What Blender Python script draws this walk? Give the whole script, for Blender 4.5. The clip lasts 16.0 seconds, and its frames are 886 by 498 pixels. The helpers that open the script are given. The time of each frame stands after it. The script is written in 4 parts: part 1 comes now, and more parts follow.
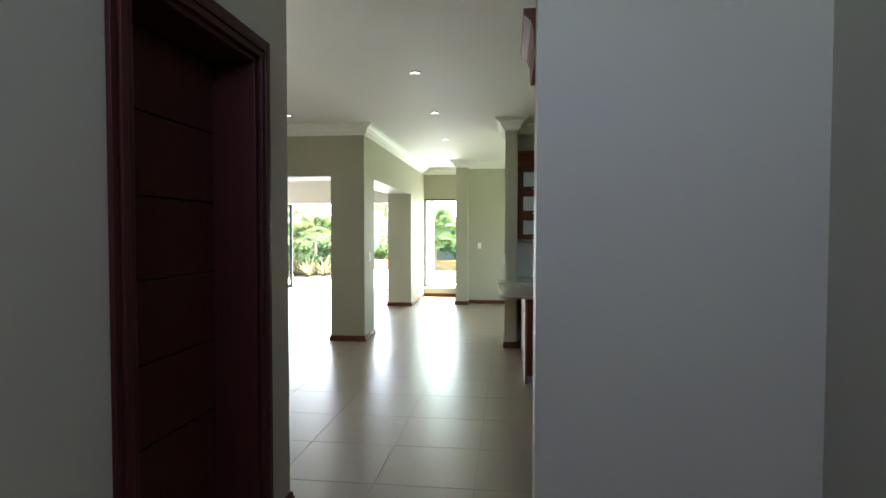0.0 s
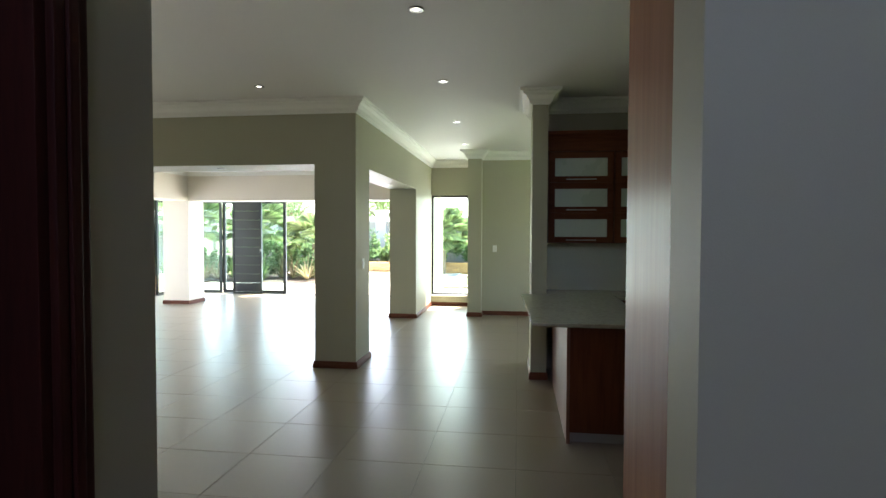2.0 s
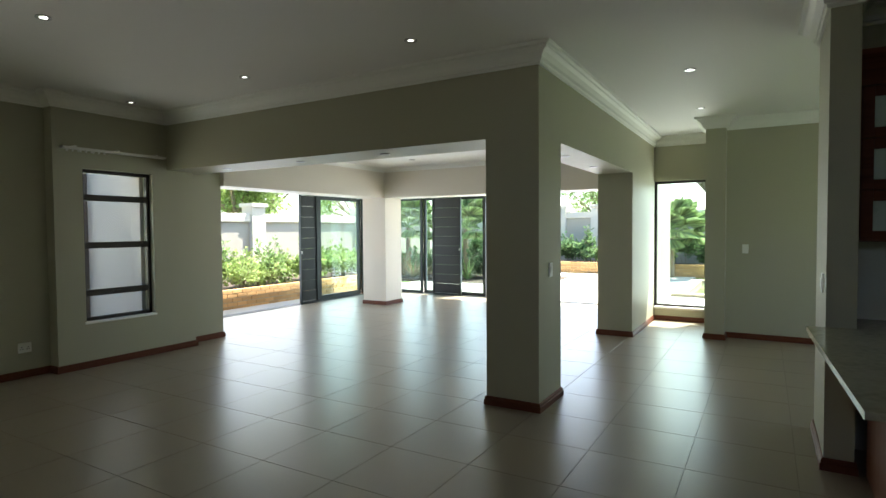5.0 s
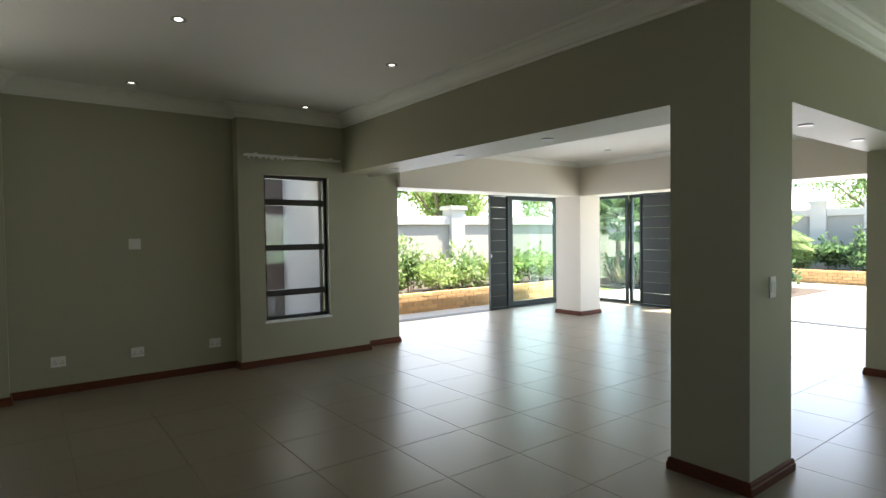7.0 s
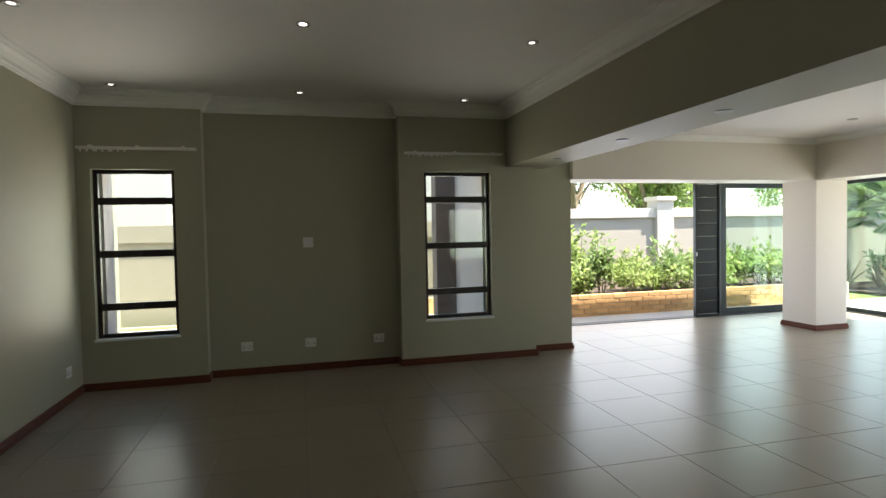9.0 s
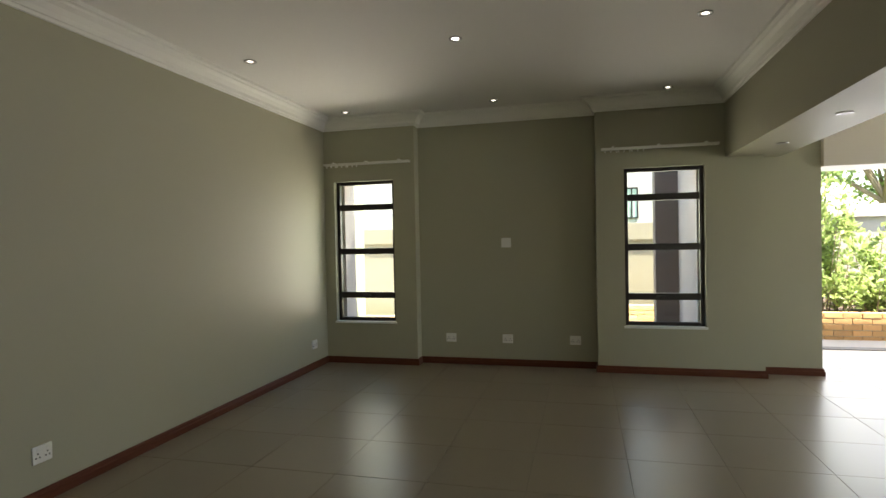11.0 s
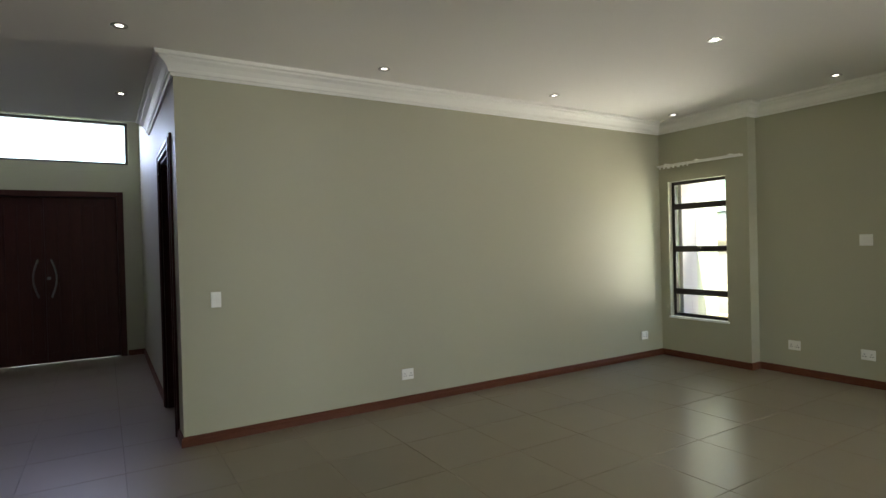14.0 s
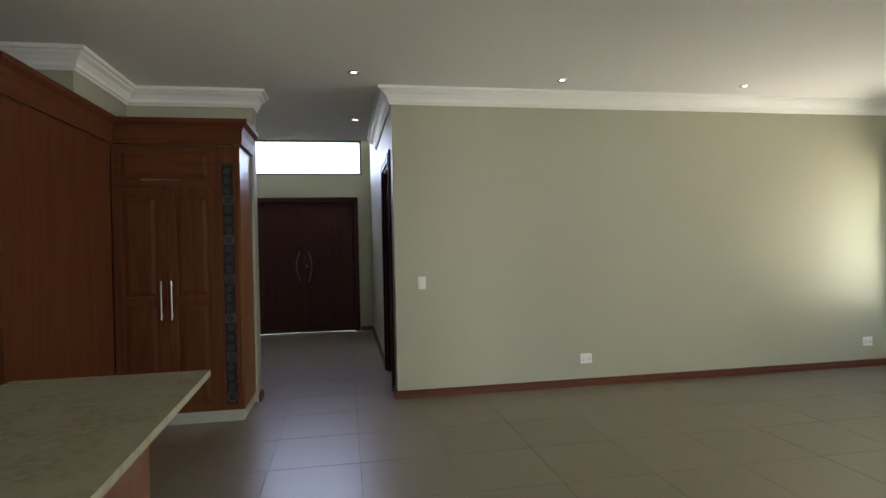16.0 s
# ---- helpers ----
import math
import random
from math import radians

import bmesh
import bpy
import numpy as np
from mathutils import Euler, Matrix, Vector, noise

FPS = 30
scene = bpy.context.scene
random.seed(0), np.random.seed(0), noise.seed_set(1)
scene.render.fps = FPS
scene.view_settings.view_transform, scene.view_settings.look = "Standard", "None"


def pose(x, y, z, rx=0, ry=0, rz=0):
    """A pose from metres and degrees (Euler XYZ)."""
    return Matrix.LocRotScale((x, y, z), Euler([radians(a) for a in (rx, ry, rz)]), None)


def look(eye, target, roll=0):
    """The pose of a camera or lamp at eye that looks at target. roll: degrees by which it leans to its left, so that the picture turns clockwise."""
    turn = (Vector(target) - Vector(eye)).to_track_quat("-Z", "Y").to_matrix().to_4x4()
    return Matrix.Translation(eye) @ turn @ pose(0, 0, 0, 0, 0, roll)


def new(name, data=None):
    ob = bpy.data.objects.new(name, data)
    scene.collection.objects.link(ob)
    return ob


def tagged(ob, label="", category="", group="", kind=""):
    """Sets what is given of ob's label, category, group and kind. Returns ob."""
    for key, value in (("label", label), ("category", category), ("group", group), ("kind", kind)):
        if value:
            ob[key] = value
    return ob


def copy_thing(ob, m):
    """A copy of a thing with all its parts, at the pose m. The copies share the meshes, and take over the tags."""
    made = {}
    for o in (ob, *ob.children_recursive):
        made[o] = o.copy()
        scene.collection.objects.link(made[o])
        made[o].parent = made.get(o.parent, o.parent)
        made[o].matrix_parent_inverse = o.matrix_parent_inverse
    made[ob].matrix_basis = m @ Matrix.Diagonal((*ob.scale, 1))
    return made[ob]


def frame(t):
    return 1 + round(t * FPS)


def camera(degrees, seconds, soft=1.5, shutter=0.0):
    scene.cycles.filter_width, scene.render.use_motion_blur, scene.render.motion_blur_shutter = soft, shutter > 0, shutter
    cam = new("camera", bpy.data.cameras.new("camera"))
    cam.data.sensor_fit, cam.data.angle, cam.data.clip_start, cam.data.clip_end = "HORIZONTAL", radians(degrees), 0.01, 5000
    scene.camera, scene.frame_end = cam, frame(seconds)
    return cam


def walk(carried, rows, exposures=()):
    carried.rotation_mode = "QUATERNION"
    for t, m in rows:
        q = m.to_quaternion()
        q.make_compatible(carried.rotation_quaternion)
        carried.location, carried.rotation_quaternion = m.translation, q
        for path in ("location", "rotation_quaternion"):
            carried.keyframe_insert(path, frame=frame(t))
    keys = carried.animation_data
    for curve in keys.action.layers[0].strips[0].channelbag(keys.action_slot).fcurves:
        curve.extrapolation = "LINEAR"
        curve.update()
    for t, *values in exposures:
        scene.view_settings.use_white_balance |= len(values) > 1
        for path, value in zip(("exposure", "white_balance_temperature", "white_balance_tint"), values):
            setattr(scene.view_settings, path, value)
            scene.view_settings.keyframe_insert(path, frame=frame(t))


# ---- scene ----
cam = camera(77.3, 16.0)
PATH = [
    (0, (0.035, 0.199, 1.509), (-0.202, 2.183, 1.445), 0.1),
    (0.5, (0.010, 0.619, 1.512), (-0.234, 2.601, 1.446), 0.2),
    (1, (-0.026, 0.985, 1.526), (-0.272, 2.966, 1.459), 0.2),
    (1.5, (-0.086, 1.335, 1.507), (-0.346, 3.317, 1.444), 0.1),
    (2, (-0.153, 1.664, 1.522), (-0.423, 3.644, 1.458), 0.2),
    (2.3, (-0.174, 1.869, 1.507), (-0.449, 3.849, 1.442), 0.2),
    (2.5, (-0.189, 1.981, 1.516), (-0.47, 3.96, 1.448), 0.2),
    (3, (-0.229, 2.268, 1.511), (-0.552, 4.241, 1.439), 0.0),
    (3.5, (-0.247, 2.579, 1.502), (-0.662, 4.534, 1.434), -0.0),
    (4, (-0.253, 2.851, 1.493), (-0.831, 4.764, 1.423), -0.2),
    (4.5, (-0.265, 3.076, 1.486), (-1.065, 4.907, 1.417), -0.4),
    (5, (-0.338, 3.311, 1.496), (-1.346, 5.037, 1.426), -0.4),
    (5.2, (-0.366, 3.396, 1.501), (-1.444, 5.08, 1.434), -0.6),
    (7.3, (-0.565, 4.514, 1.478), (-2.218, 5.639, 1.417), -0.8),
    (7.5, (-0.606, 4.601, 1.495), (-2.293, 5.673, 1.427), -0.9),
    (8, (-0.631, 4.774, 1.51), (-2.406, 5.692, 1.435), -0.9),
    (8.5, (-0.631, 4.936, 1.516), (-2.495, 5.657, 1.446), -1.1),
    (9, (-0.635, 5.174, 1.523), (-2.57, 5.676, 1.456), -1.1),
    (11.5, (-0.555, 6.403, 1.461), (-2.406, 5.647, 1.431), -1.2),
    (12, (-0.562, 6.682, 1.499), (-2.287, 5.67, 1.468), -1.3),
    (12.5, (-0.578, 6.932, 1.505), (-2.15, 5.697, 1.478), -1.4),
    (13, (-0.583, 7.193, 1.492), (-1.998, 5.779, 1.471), -1.5),
    (13.5, (-0.611, 7.453, 1.484), (-1.853, 5.885, 1.464), -1.4),
    (14, (-0.675, 7.686, 1.487), (-1.719, 5.981, 1.469), -1.5),
    (14.5, (-0.671, 7.903, 1.479), (-1.503, 6.084, 1.468), -1.5),
    (15, (-0.663, 8.117, 1.472), (-1.315, 6.226, 1.464), -1.5),
    (15.5, (-0.677, 8.266, 1.457), (-1.167, 6.327, 1.45), -1.4),
    (16, (-0.691, 8.359, 1.439), (-1.039, 6.39, 1.432), -1.3),
]
EXPOSURES = [(0.0, 3.95, 6500, 10), (2.5, 3.05, 6500, 9), (3.5, 2.78, 6380, 6), (5.0, 2.36, 6450, 6), (7.5, 2.4, 6500, 12), (8.2, 2.40, 6700, 13), (9.0, 2.12, 6750, 12),
             (11.5, 2.9, 7200, 13), (12.5, 3.28, 7000, 12), (13.5, 3.34, 6750, 11), (14.5, 3.28, 6900, 11), (16.0, 3.62, 6900, 11)]
walk(cam, [(t, look(eye, target, roll)) for t, eye, target, roll in PATH], EXPOSURES)

# ---- light ----
SUN_EL, SUN_AZ = 66.0, 28.0          # elevation, and bearing from +y towards +x
world = bpy.data.worlds.new("sky")
world.use_nodes = True
scene.world = world
wn = world.node_tree.nodes
sky = wn.new("ShaderNodeTexSky")
sky.sky_type, sky.sun_disc = "NISHITA", False
sky.sun_elevation, sky.sun_rotation = radians(SUN_EL), radians(SUN_AZ)
wn["Background"].inputs["Strength"].default_value = 0.15
world.node_tree.links.new(sky.outputs["Color"], wn["Background"].inputs["Color"])
sun = new("sun", bpy.data.lights.new("sun", "SUN"))
sun.data.energy, sun.data.angle, sun.data.color = 5.0, radians(0.5), (1.0, 0.95, 0.86)
ce = math.cos(radians(SUN_EL))
sun.matrix_world = look((0, 0, 30), (-30 * ce * math.sin(radians(SUN_AZ)), -30 * ce * math.cos(radians(SUN_AZ)), 30 - 30 * math.sin(radians(SUN_EL))))


def daylight(name, at, towards, w, h, power, colour=(0.92, 0.97, 1.0), spread=180):
    lamp = new(name, bpy.data.lights.new(name, "AREA"))
    lamp.data.shape, lamp.data.size, lamp.data.size_y, lamp.data.energy, lamp.data.color = "RECTANGLE", w, h, power, colour
    lamp.data.spread = radians(spread)
    lamp.matrix_world = look(at, towards)
    return lamp


daylight("daylight_west_doors", (-8.75, 11.3, 1.10), (0, 11.3, 0.9), 4.8, 2.0, 22, (0.80, 0.85, 1.0))
daylight("daylight_north_doors", (-5.5, 14.55, 1.10), (-5.5, 0, 0.9), 5.4, 2.0, 27, (0.79, 0.85, 1.0))
daylight("daylight_north_window", (-1.52, 13.10, 1.2), (-1.52, 0, 1.0), 0.86, 1.9, 5)
# Fill light for the passage, set in an unseen window made for it.
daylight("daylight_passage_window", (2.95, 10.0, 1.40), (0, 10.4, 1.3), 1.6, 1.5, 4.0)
daylight("daylight_west_window", (-7.2, 3.61, 1.35), (0, 3.61, 5.2), 0.62, 1.6, 2.6, (1.0, 0.93, 0.86), 112)
daylight("daylight_west_window", (-7.2, 6.96, 1.35), (0, 6.96, 5.2), 0.62, 1.6, 1.1, (1.0, 0.93, 0.86), 112)
daylight("daylight_clerestory", (0.01, -1.76, 3.05), (0.01, 4, 1.0), 1.9, 0.52, 4.2, (0.61, 0.59, 1.0))

# ---- materials ----


def material(name, base, rough=0.6, metal=0.0, vary=0.08, grain=60.0, broad=1.5, bump=0.05, stretch=(1, 1, 1), second=None, amount=0.5, piece=0.0, spec=0.5, coat=0.0):
    """Principled surface with broad and fine variation, bump, and optional second colour and per-piece variation."""
    m = bpy.data.materials.new(name)
    m.use_nodes = True
    nt = m.node_tree
    n, link = nt.nodes, nt.links.new
    b = n["Principled BSDF"]
    b.inputs["Roughness"].default_value, b.inputs["Metallic"].default_value = rough, metal
    b.inputs["Specular IOR Level"].default_value = spec
    b.inputs["Coat Weight"].default_value = coat
    b.inputs["Coat Roughness"].default_value = 0.15
    co = n.new("ShaderNodeTexCoord")
    mp = n.new("ShaderNodeMapping")
    mp.inputs["Scale"].default_value = stretch
    link(co.outputs["Object"], mp.inputs["Vector"])
    n1, n2 = n.new("ShaderNodeTexNoise"), n.new("ShaderNodeTexNoise")
    n1.inputs["Scale"].default_value, n2.inputs["Scale"].default_value = broad, grain
    n1.inputs["Detail"].default_value, n2.inputs["Detail"].default_value = 4, 6
    link(mp.outputs["Vector"], n1.inputs["Vector"])
    link(mp.outputs["Vector"], n2.inputs["Vector"])
    if piece:
        own, shift = n.new("ShaderNodeObjectInfo"), n.new("ShaderNodeMath")
        shift.operation, shift.inputs[1].default_value = "MULTIPLY", 19.0
        link(own.outputs["Random"], shift.inputs[0])
        for q in (n1, n2):
            q.noise_dimensions = "4D"
            link(shift.outputs[0], q.inputs["W"])
    mix = n.new("ShaderNodeMixRGB")
    other = second or tuple(c * (1 - 2.5 * vary) for c in base)
    mix.inputs["Color1"].default_value, mix.inputs["Color2"].default_value = (*base, 1), (*other, 1)
    ramp = n.new("ShaderNodeMath")
    ramp.operation, ramp.use_clamp = "MULTIPLY_ADD", True
    link(n2.outputs["Fac"], ramp.inputs[0])
    ramp.inputs[1].default_value, ramp.inputs[2].default_value = 2.4 * amount, -0.7 * amount
    add = n.new("ShaderNodeMath")
    add.operation, add.use_clamp = "MULTIPLY", True
    broadr = n.new("ShaderNodeMath")
    broadr.operation, broadr.use_clamp = "MULTIPLY_ADD", True
    link(n1.outputs["Fac"], broadr.inputs[0])
    broadr.inputs[1].default_value, broadr.inputs[2].default_value = 2.2, -0.4
    link(ramp.outputs[0], add.inputs[0])
    link(broadr.outputs[0], add.inputs[1])
    link(add.outputs[0], mix.inputs["Fac"])
    out = mix.outputs["Color"]
    if piece:
        info, hue = n.new("ShaderNodeObjectInfo"), n.new("ShaderNodeHueSaturation")
        val = n.new("ShaderNodeMath")
        val.operation = "MULTIPLY_ADD"
        link(info.outputs["Random"], val.inputs[0])
        val.inputs[1].default_value, val.inputs[2].default_value = 2 * piece, 1 - piece
        link(val.outputs[0], hue.inputs["Value"])
        link(out, hue.inputs["Color"])
        out = hue.outputs["Color"]
    link(out, b.inputs["Base Color"])
    rr = n.new("ShaderNodeMath")
    rr.operation = "MULTIPLY_ADD"
    link(n1.outputs["Fac"], rr.inputs[0])
    rr.inputs[1].default_value, rr.inputs[2].default_value = 0.16, rough - 0.08
    if not piece:
        link(rr.outputs[0], b.inputs["Roughness"])
    if bump:
        bp = n.new("ShaderNodeBump")
        bp.inputs["Strength"].default_value, bp.inputs["Distance"].default_value = bump, 0.004
        link(n2.outputs["Fac"], bp.inputs["Height"])
        link(bp.outputs["Normal"], b.inputs["Normal"])
    return m


def glass(name, tint=(0.9, 0.97, 0.94), gloss=0.02):
    m = bpy.data.materials.new(name)
    m.use_nodes = True
    n, link = m.node_tree.nodes, m.node_tree.links.new
    n.remove(n["Principled BSDF"])
    tr, gl, mx, fr = n.new("ShaderNodeBsdfTransparent"), n.new("ShaderNodeBsdfGlossy"), n.new("ShaderNodeMixShader"), n.new("ShaderNodeLayerWeight")
    pw, ad = n.new("ShaderNodeMath"), n.new("ShaderNodeMath")
    pw.operation, pw.inputs[1].default_value = "POWER", 4.0
    ad.operation, ad.inputs[1].default_value, ad.inputs[2].default_value = "MULTIPLY_ADD", 0.75, 0.03
    tr.inputs["Color"].default_value = (*tint, 1)
    gl.inputs["Roughness"].default_value = gloss
    link(fr.outputs["Facing"], pw.inputs[0])
    link(pw.outputs[0], ad.inputs[0])
    link(ad.outputs[0], mx.inputs["Fac"])
    link(tr.outputs[0], mx.inputs[1])
    link(gl.outputs[0], mx.inputs[2])
    link(mx.outputs[0], n["Material Output"].inputs["Surface"])
    return m


def glow(name, colour, strength):
    m = bpy.data.materials.new(name)
    m.use_nodes = True
    b = m.node_tree.nodes["Principled BSDF"]
    b.inputs["Base Color"].default_value = (0.8, 0.8, 0.8, 1)
    b.inputs["Emission Color"].default_value, b.inputs["Emission Strength"].default_value = (*colour, 1), strength
    return m


PAINT = material("sage_wall_paint", (0.405, 0.395, 0.290), 0.55, vary=0.03, grain=260, broad=0.8, bump=0.10)
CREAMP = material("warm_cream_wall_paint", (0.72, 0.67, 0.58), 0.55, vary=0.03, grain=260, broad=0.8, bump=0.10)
WHITE = material("white_ceiling_paint", (0.80, 0.79, 0.76), 0.7, vary=0.02, grain=200, broad=0.7, bump=0.05)
PLASTER = material("white_cornice_plaster", (0.82, 0.82, 0.77), 0.55, vary=0.02, grain=120, broad=2, bump=0.04)
TILE = material("greige_porcelain_tile", (0.285, 0.243, 0.182), 0.31, vary=0.04, grain=90, broad=2.2, bump=0.0, piece=0.03, spec=0.5)
GROUT = material("grey_grout", (0.20, 0.178, 0.137), 0.85, grain=300, bump=0.2)
SKIRT = material("red_brown_skirting_wood", (0.125, 0.040, 0.020), 0.45, spec=0.2, vary=0.2, grain=14, broad=3, stretch=(3, 3, 14), bump=0.04)
WOOD = material("red_brown_cabinet_wood", (0.122, 0.040, 0.016), 0.5, second=(0.062, 0.0175, 0.008), grain=7, broad=2.5, stretch=(7, 7, 0.5), bump=0.01, amount=0.8, spec=0.12)
WOODH = material("red_brown_rail_wood", (0.122, 0.040, 0.016), 0.5, second=(0.062, 0.0175, 0.008), grain=7, broad=2.5, stretch=(0.5, 7, 7), bump=0.01, amount=0.8, spec=0.12)
WOODV = material("varnished_red_brown_side_panel", (0.19, 0.072, 0.026), 0.36, second=(0.12, 0.040, 0.015), grain=7, broad=2.5, stretch=(7, 7, 0.5), bump=0.02, amount=0.8, spec=0.13)
# Same wood as WOOD; the paler base carries patio light mirrored in the varnish.
WOODG = material("varnished_red_brown_paled_by_reflection", (0.20, 0.085, 0.045), 0.34, second=(0.15, 0.058, 0.03), grain=7, broad=2.5, stretch=(7, 7, 0.5), bump=0.0, amount=0.6, spec=0.6)
DARKWOOD = material("dark_mahogany_door_wood", (0.052, 0.014, 0.010), 0.45, second=(0.030, 0.009, 0.007), grain=10, broad=2.5, stretch=(8, 8, 0.8), bump=0.04, amount=0.9, spec=0.15)
GRANITE = material("speckled_cream_green_granite", (0.46, 0.44, 0.32), 0.17, second=(0.24, 0.225, 0.15), grain=26, broad=6, bump=0.0, amount=0.7)
ALU = material("dark_bronze_aluminium", (0.030, 0.024, 0.021), 0.4, metal=0.3, grain=200, bump=0.01)
ALUG = material("charcoal_green_aluminium", (0.022, 0.028, 0.027), 0.38, metal=0.3, grain=200, bump=0.01)
SLAT = material("charcoal_shutter_slat", (0.022, 0.024, 0.026), 0.45, metal=0.2, grain=150, bump=0.02)
PULL = material("dull_dark_steel", (0.16, 0.155, 0.15), 0.42, metal=0.9, grain=300, bump=0.0)
STEEL = material("brushed_steel", (0.42, 0.41, 0.39), 0.36, metal=1.0, grain=300, broad=20, bump=0.0)
BLACK = material("black_wine_rack_metal", (0.02, 0.018, 0.016), 0.35, metal=0.6, grain=90, bump=0.0)
PLASTIC = material("white_switch_plastic", (0.82, 0.82, 0.78), 0.35, vary=0.02, grain=90, bump=0.0)
# Near-black for the shade inside socket holes and the rack's recess.
HOLESHADE = material("dark_hole_shade", (0.03, 0.03, 0.03), 0.6, bump=0.0)
SPLASH = material("glossy_cream_splashback", (0.74, 0.73, 0.62), 0.20, vary=0.03, grain=60, broad=3, bump=0.01)
FROST = material("frosted_cabinet_glass", (0.44, 0.51, 0.46), 0.28, vary=0.05, grain=120, broad=4, bump=0.01, spec=0.6)
PLINTH = material("grey_plinth_laminate", (0.42, 0.41, 0.37), 0.4, grain=120, bump=0.02)
GLASS = glass("clear_window_glass")
GLASSG = glass("green_tinted_door_glass", (0.87, 0.96, 0.925))
LED = glow("lamp_diffuser", (1.0, 0.96, 0.88), 0.7)
LEDB = glow("bright_lamp_diffuser", (1.0, 0.97, 0.93), 4.0)
RIM = material("chrome_lamp_rim", (0.42, 0.41, 0.40), 0.32, metal=0.9, bump=0.0)
RENDERW = material("beige_boundary_render", (0.60, 0.55, 0.47), 0.85, vary=0.07, grain=90, broad=0.8, bump=0.25)
RENDERG = material("grey_boundary_panel_render", (0.40, 0.365, 0.31), 0.85, vary=0.07, grain=90, broad=0.8, bump=0.25)
CREAM = material("cream_exterior_render", (0.30, 0.247, 0.185), 0.85, vary=0.06, grain=90, broad=0.8, bump=0.2)
HOUSEW = material("pale_lilac_white_render", (0.47, 0.405, 0.395), 0.85, vary=0.04, grain=90, broad=0.8, bump=0.15)
TAUPE = material("taupe_column_render", (0.16, 0.12, 0.105), 0.85, grain=90, bump=0.15)
PAVE = material("pale_concrete_paving", (0.55, 0.52, 0.45), 0.85, vary=0.08, grain=70, broad=0.6, bump=0.2)
LAWN = material("sunlit_lawn", (0.16, 0.22, 0.05), 0.9, second=(0.08, 0.13, 0.03), grain=70, broad=1.2, bump=0.6)
SOIL = material("dark_planter_soil", (0.07, 0.05, 0.035), 0.95, grain=50, bump=0.6)
BRICK = material("yellow_orange_brick", (0.66, 0.40, 0.18), 0.85, second=(0.50, 0.26, 0.11), grain=40, broad=5, bump=0.3, piece=0.18)
MORTAR = material("pale_mortar", (0.45, 0.40, 0.32), 0.95, grain=90, bump=0.3)
# Tan stone, toned down to carry the shadow of the pool's inner wall.
COPING = material("tan_shadow_toned_coping", (0.36, 0.30, 0.22), 0.8, vary=0.1, grain=60, broad=2, bump=0.2)
WATER = material("pool_water", (0.25, 0.29, 0.15), 0.12, vary=0.05, grain=8, broad=2, bump=0.05)
BARK = material("grey_brown_bark", (0.28, 0.22, 0.15), 0.9, grain=25, broad=6, stretch=(1, 1, 0.3), bump=0.6)


def leaf_material(name, a, b):
    m = material(name, a, 0.5, second=b, grain=2.5, broad=1.5, bump=0.0, amount=1.0)
    n, link = m.node_tree.nodes, m.node_tree.links.new
    p = n["Principled BSDF"]
    g, hue, val = n.new("ShaderNodeNewGeometry"), n.new("ShaderNodeHueSaturation"), n.new("ShaderNodeMath")
    val.operation = "MULTIPLY_ADD"
    link(g.outputs["Random Per Island"], val.inputs[0])
    val.inputs[1].default_value, val.inputs[2].default_value = 0.9, 0.6
    src = p.inputs["Base Color"].links[0].from_socket
    link(val.outputs[0], hue.inputs["Value"])
    link(src, hue.inputs["Color"])
    link(hue.outputs["Color"], p.inputs["Base Color"])
    tl, mx = n.new("ShaderNodeBsdfTranslucent"), n.new("ShaderNodeMixShader")
    link(hue.outputs["Color"], tl.inputs["Color"])
    mx.inputs["Fac"].default_value = 0.5
    link(p.outputs[0], mx.inputs[1])
    link(tl.outputs[0], mx.inputs[2])
    link(mx.outputs[0], n["Material Output"].inputs["Surface"])
    return m


LEAF_Y = leaf_material("yellow_green_leaf", (0.37, 0.46, 0.17), (0.20, 0.29, 0.09))
LEAF_G = leaf_material("mid_green_leaf", (0.27, 0.37, 0.14), (0.16, 0.25, 0.09))
LEAF_D = leaf_material("dark_green_leaf", (0.15, 0.24, 0.10), (0.09, 0.16, 0.07))
LEAF_R = leaf_material("bronze_strap_leaf", (0.30, 0.24, 0.13), (0.17, 0.17, 0.08))
LEAF_P = leaf_material("palm_frond_leaf", (0.36, 0.44, 0.22), (0.22, 0.30, 0.13))

# ---- builders ----
ID = Matrix.Identity(4)


def box(bm, x0, x1, y0, y1, z0, z1, bevel=0.0, m=ID):
    x0, x1, y0, y1, z0, z1 = min(x0, x1), max(x0, x1), min(y0, y1), max(y0, y1), min(z0, z1), max(z0, z1)
    vs = [bm.verts.new(m @ Vector((x, y, z))) for x in (x0, x1) for y in (y0, y1) for z in (z0, z1)]
    fs = [bm.faces.new([vs[i] for i in q]) for q in ((0, 1, 3, 2), (4, 6, 7, 5), (0, 4, 5, 1), (2, 3, 7, 6), (0, 2, 6, 4), (1, 5, 7, 3))]
    if m.determinant() < 0:
        for f in fs:
            f.normal_flip()
    if bevel:
        es = list({e for f in fs for e in f.edges})
        bmesh.ops.bevel(bm, geom=es, offset=bevel, segments=2, profile=0.7, affect="EDGES")
    return bm


def boxes(*rows, bevel=0.0, m=ID):
    bm = bmesh.new()
    for r in rows:
        box(bm, *r, bevel=bevel, m=m)
    return bm


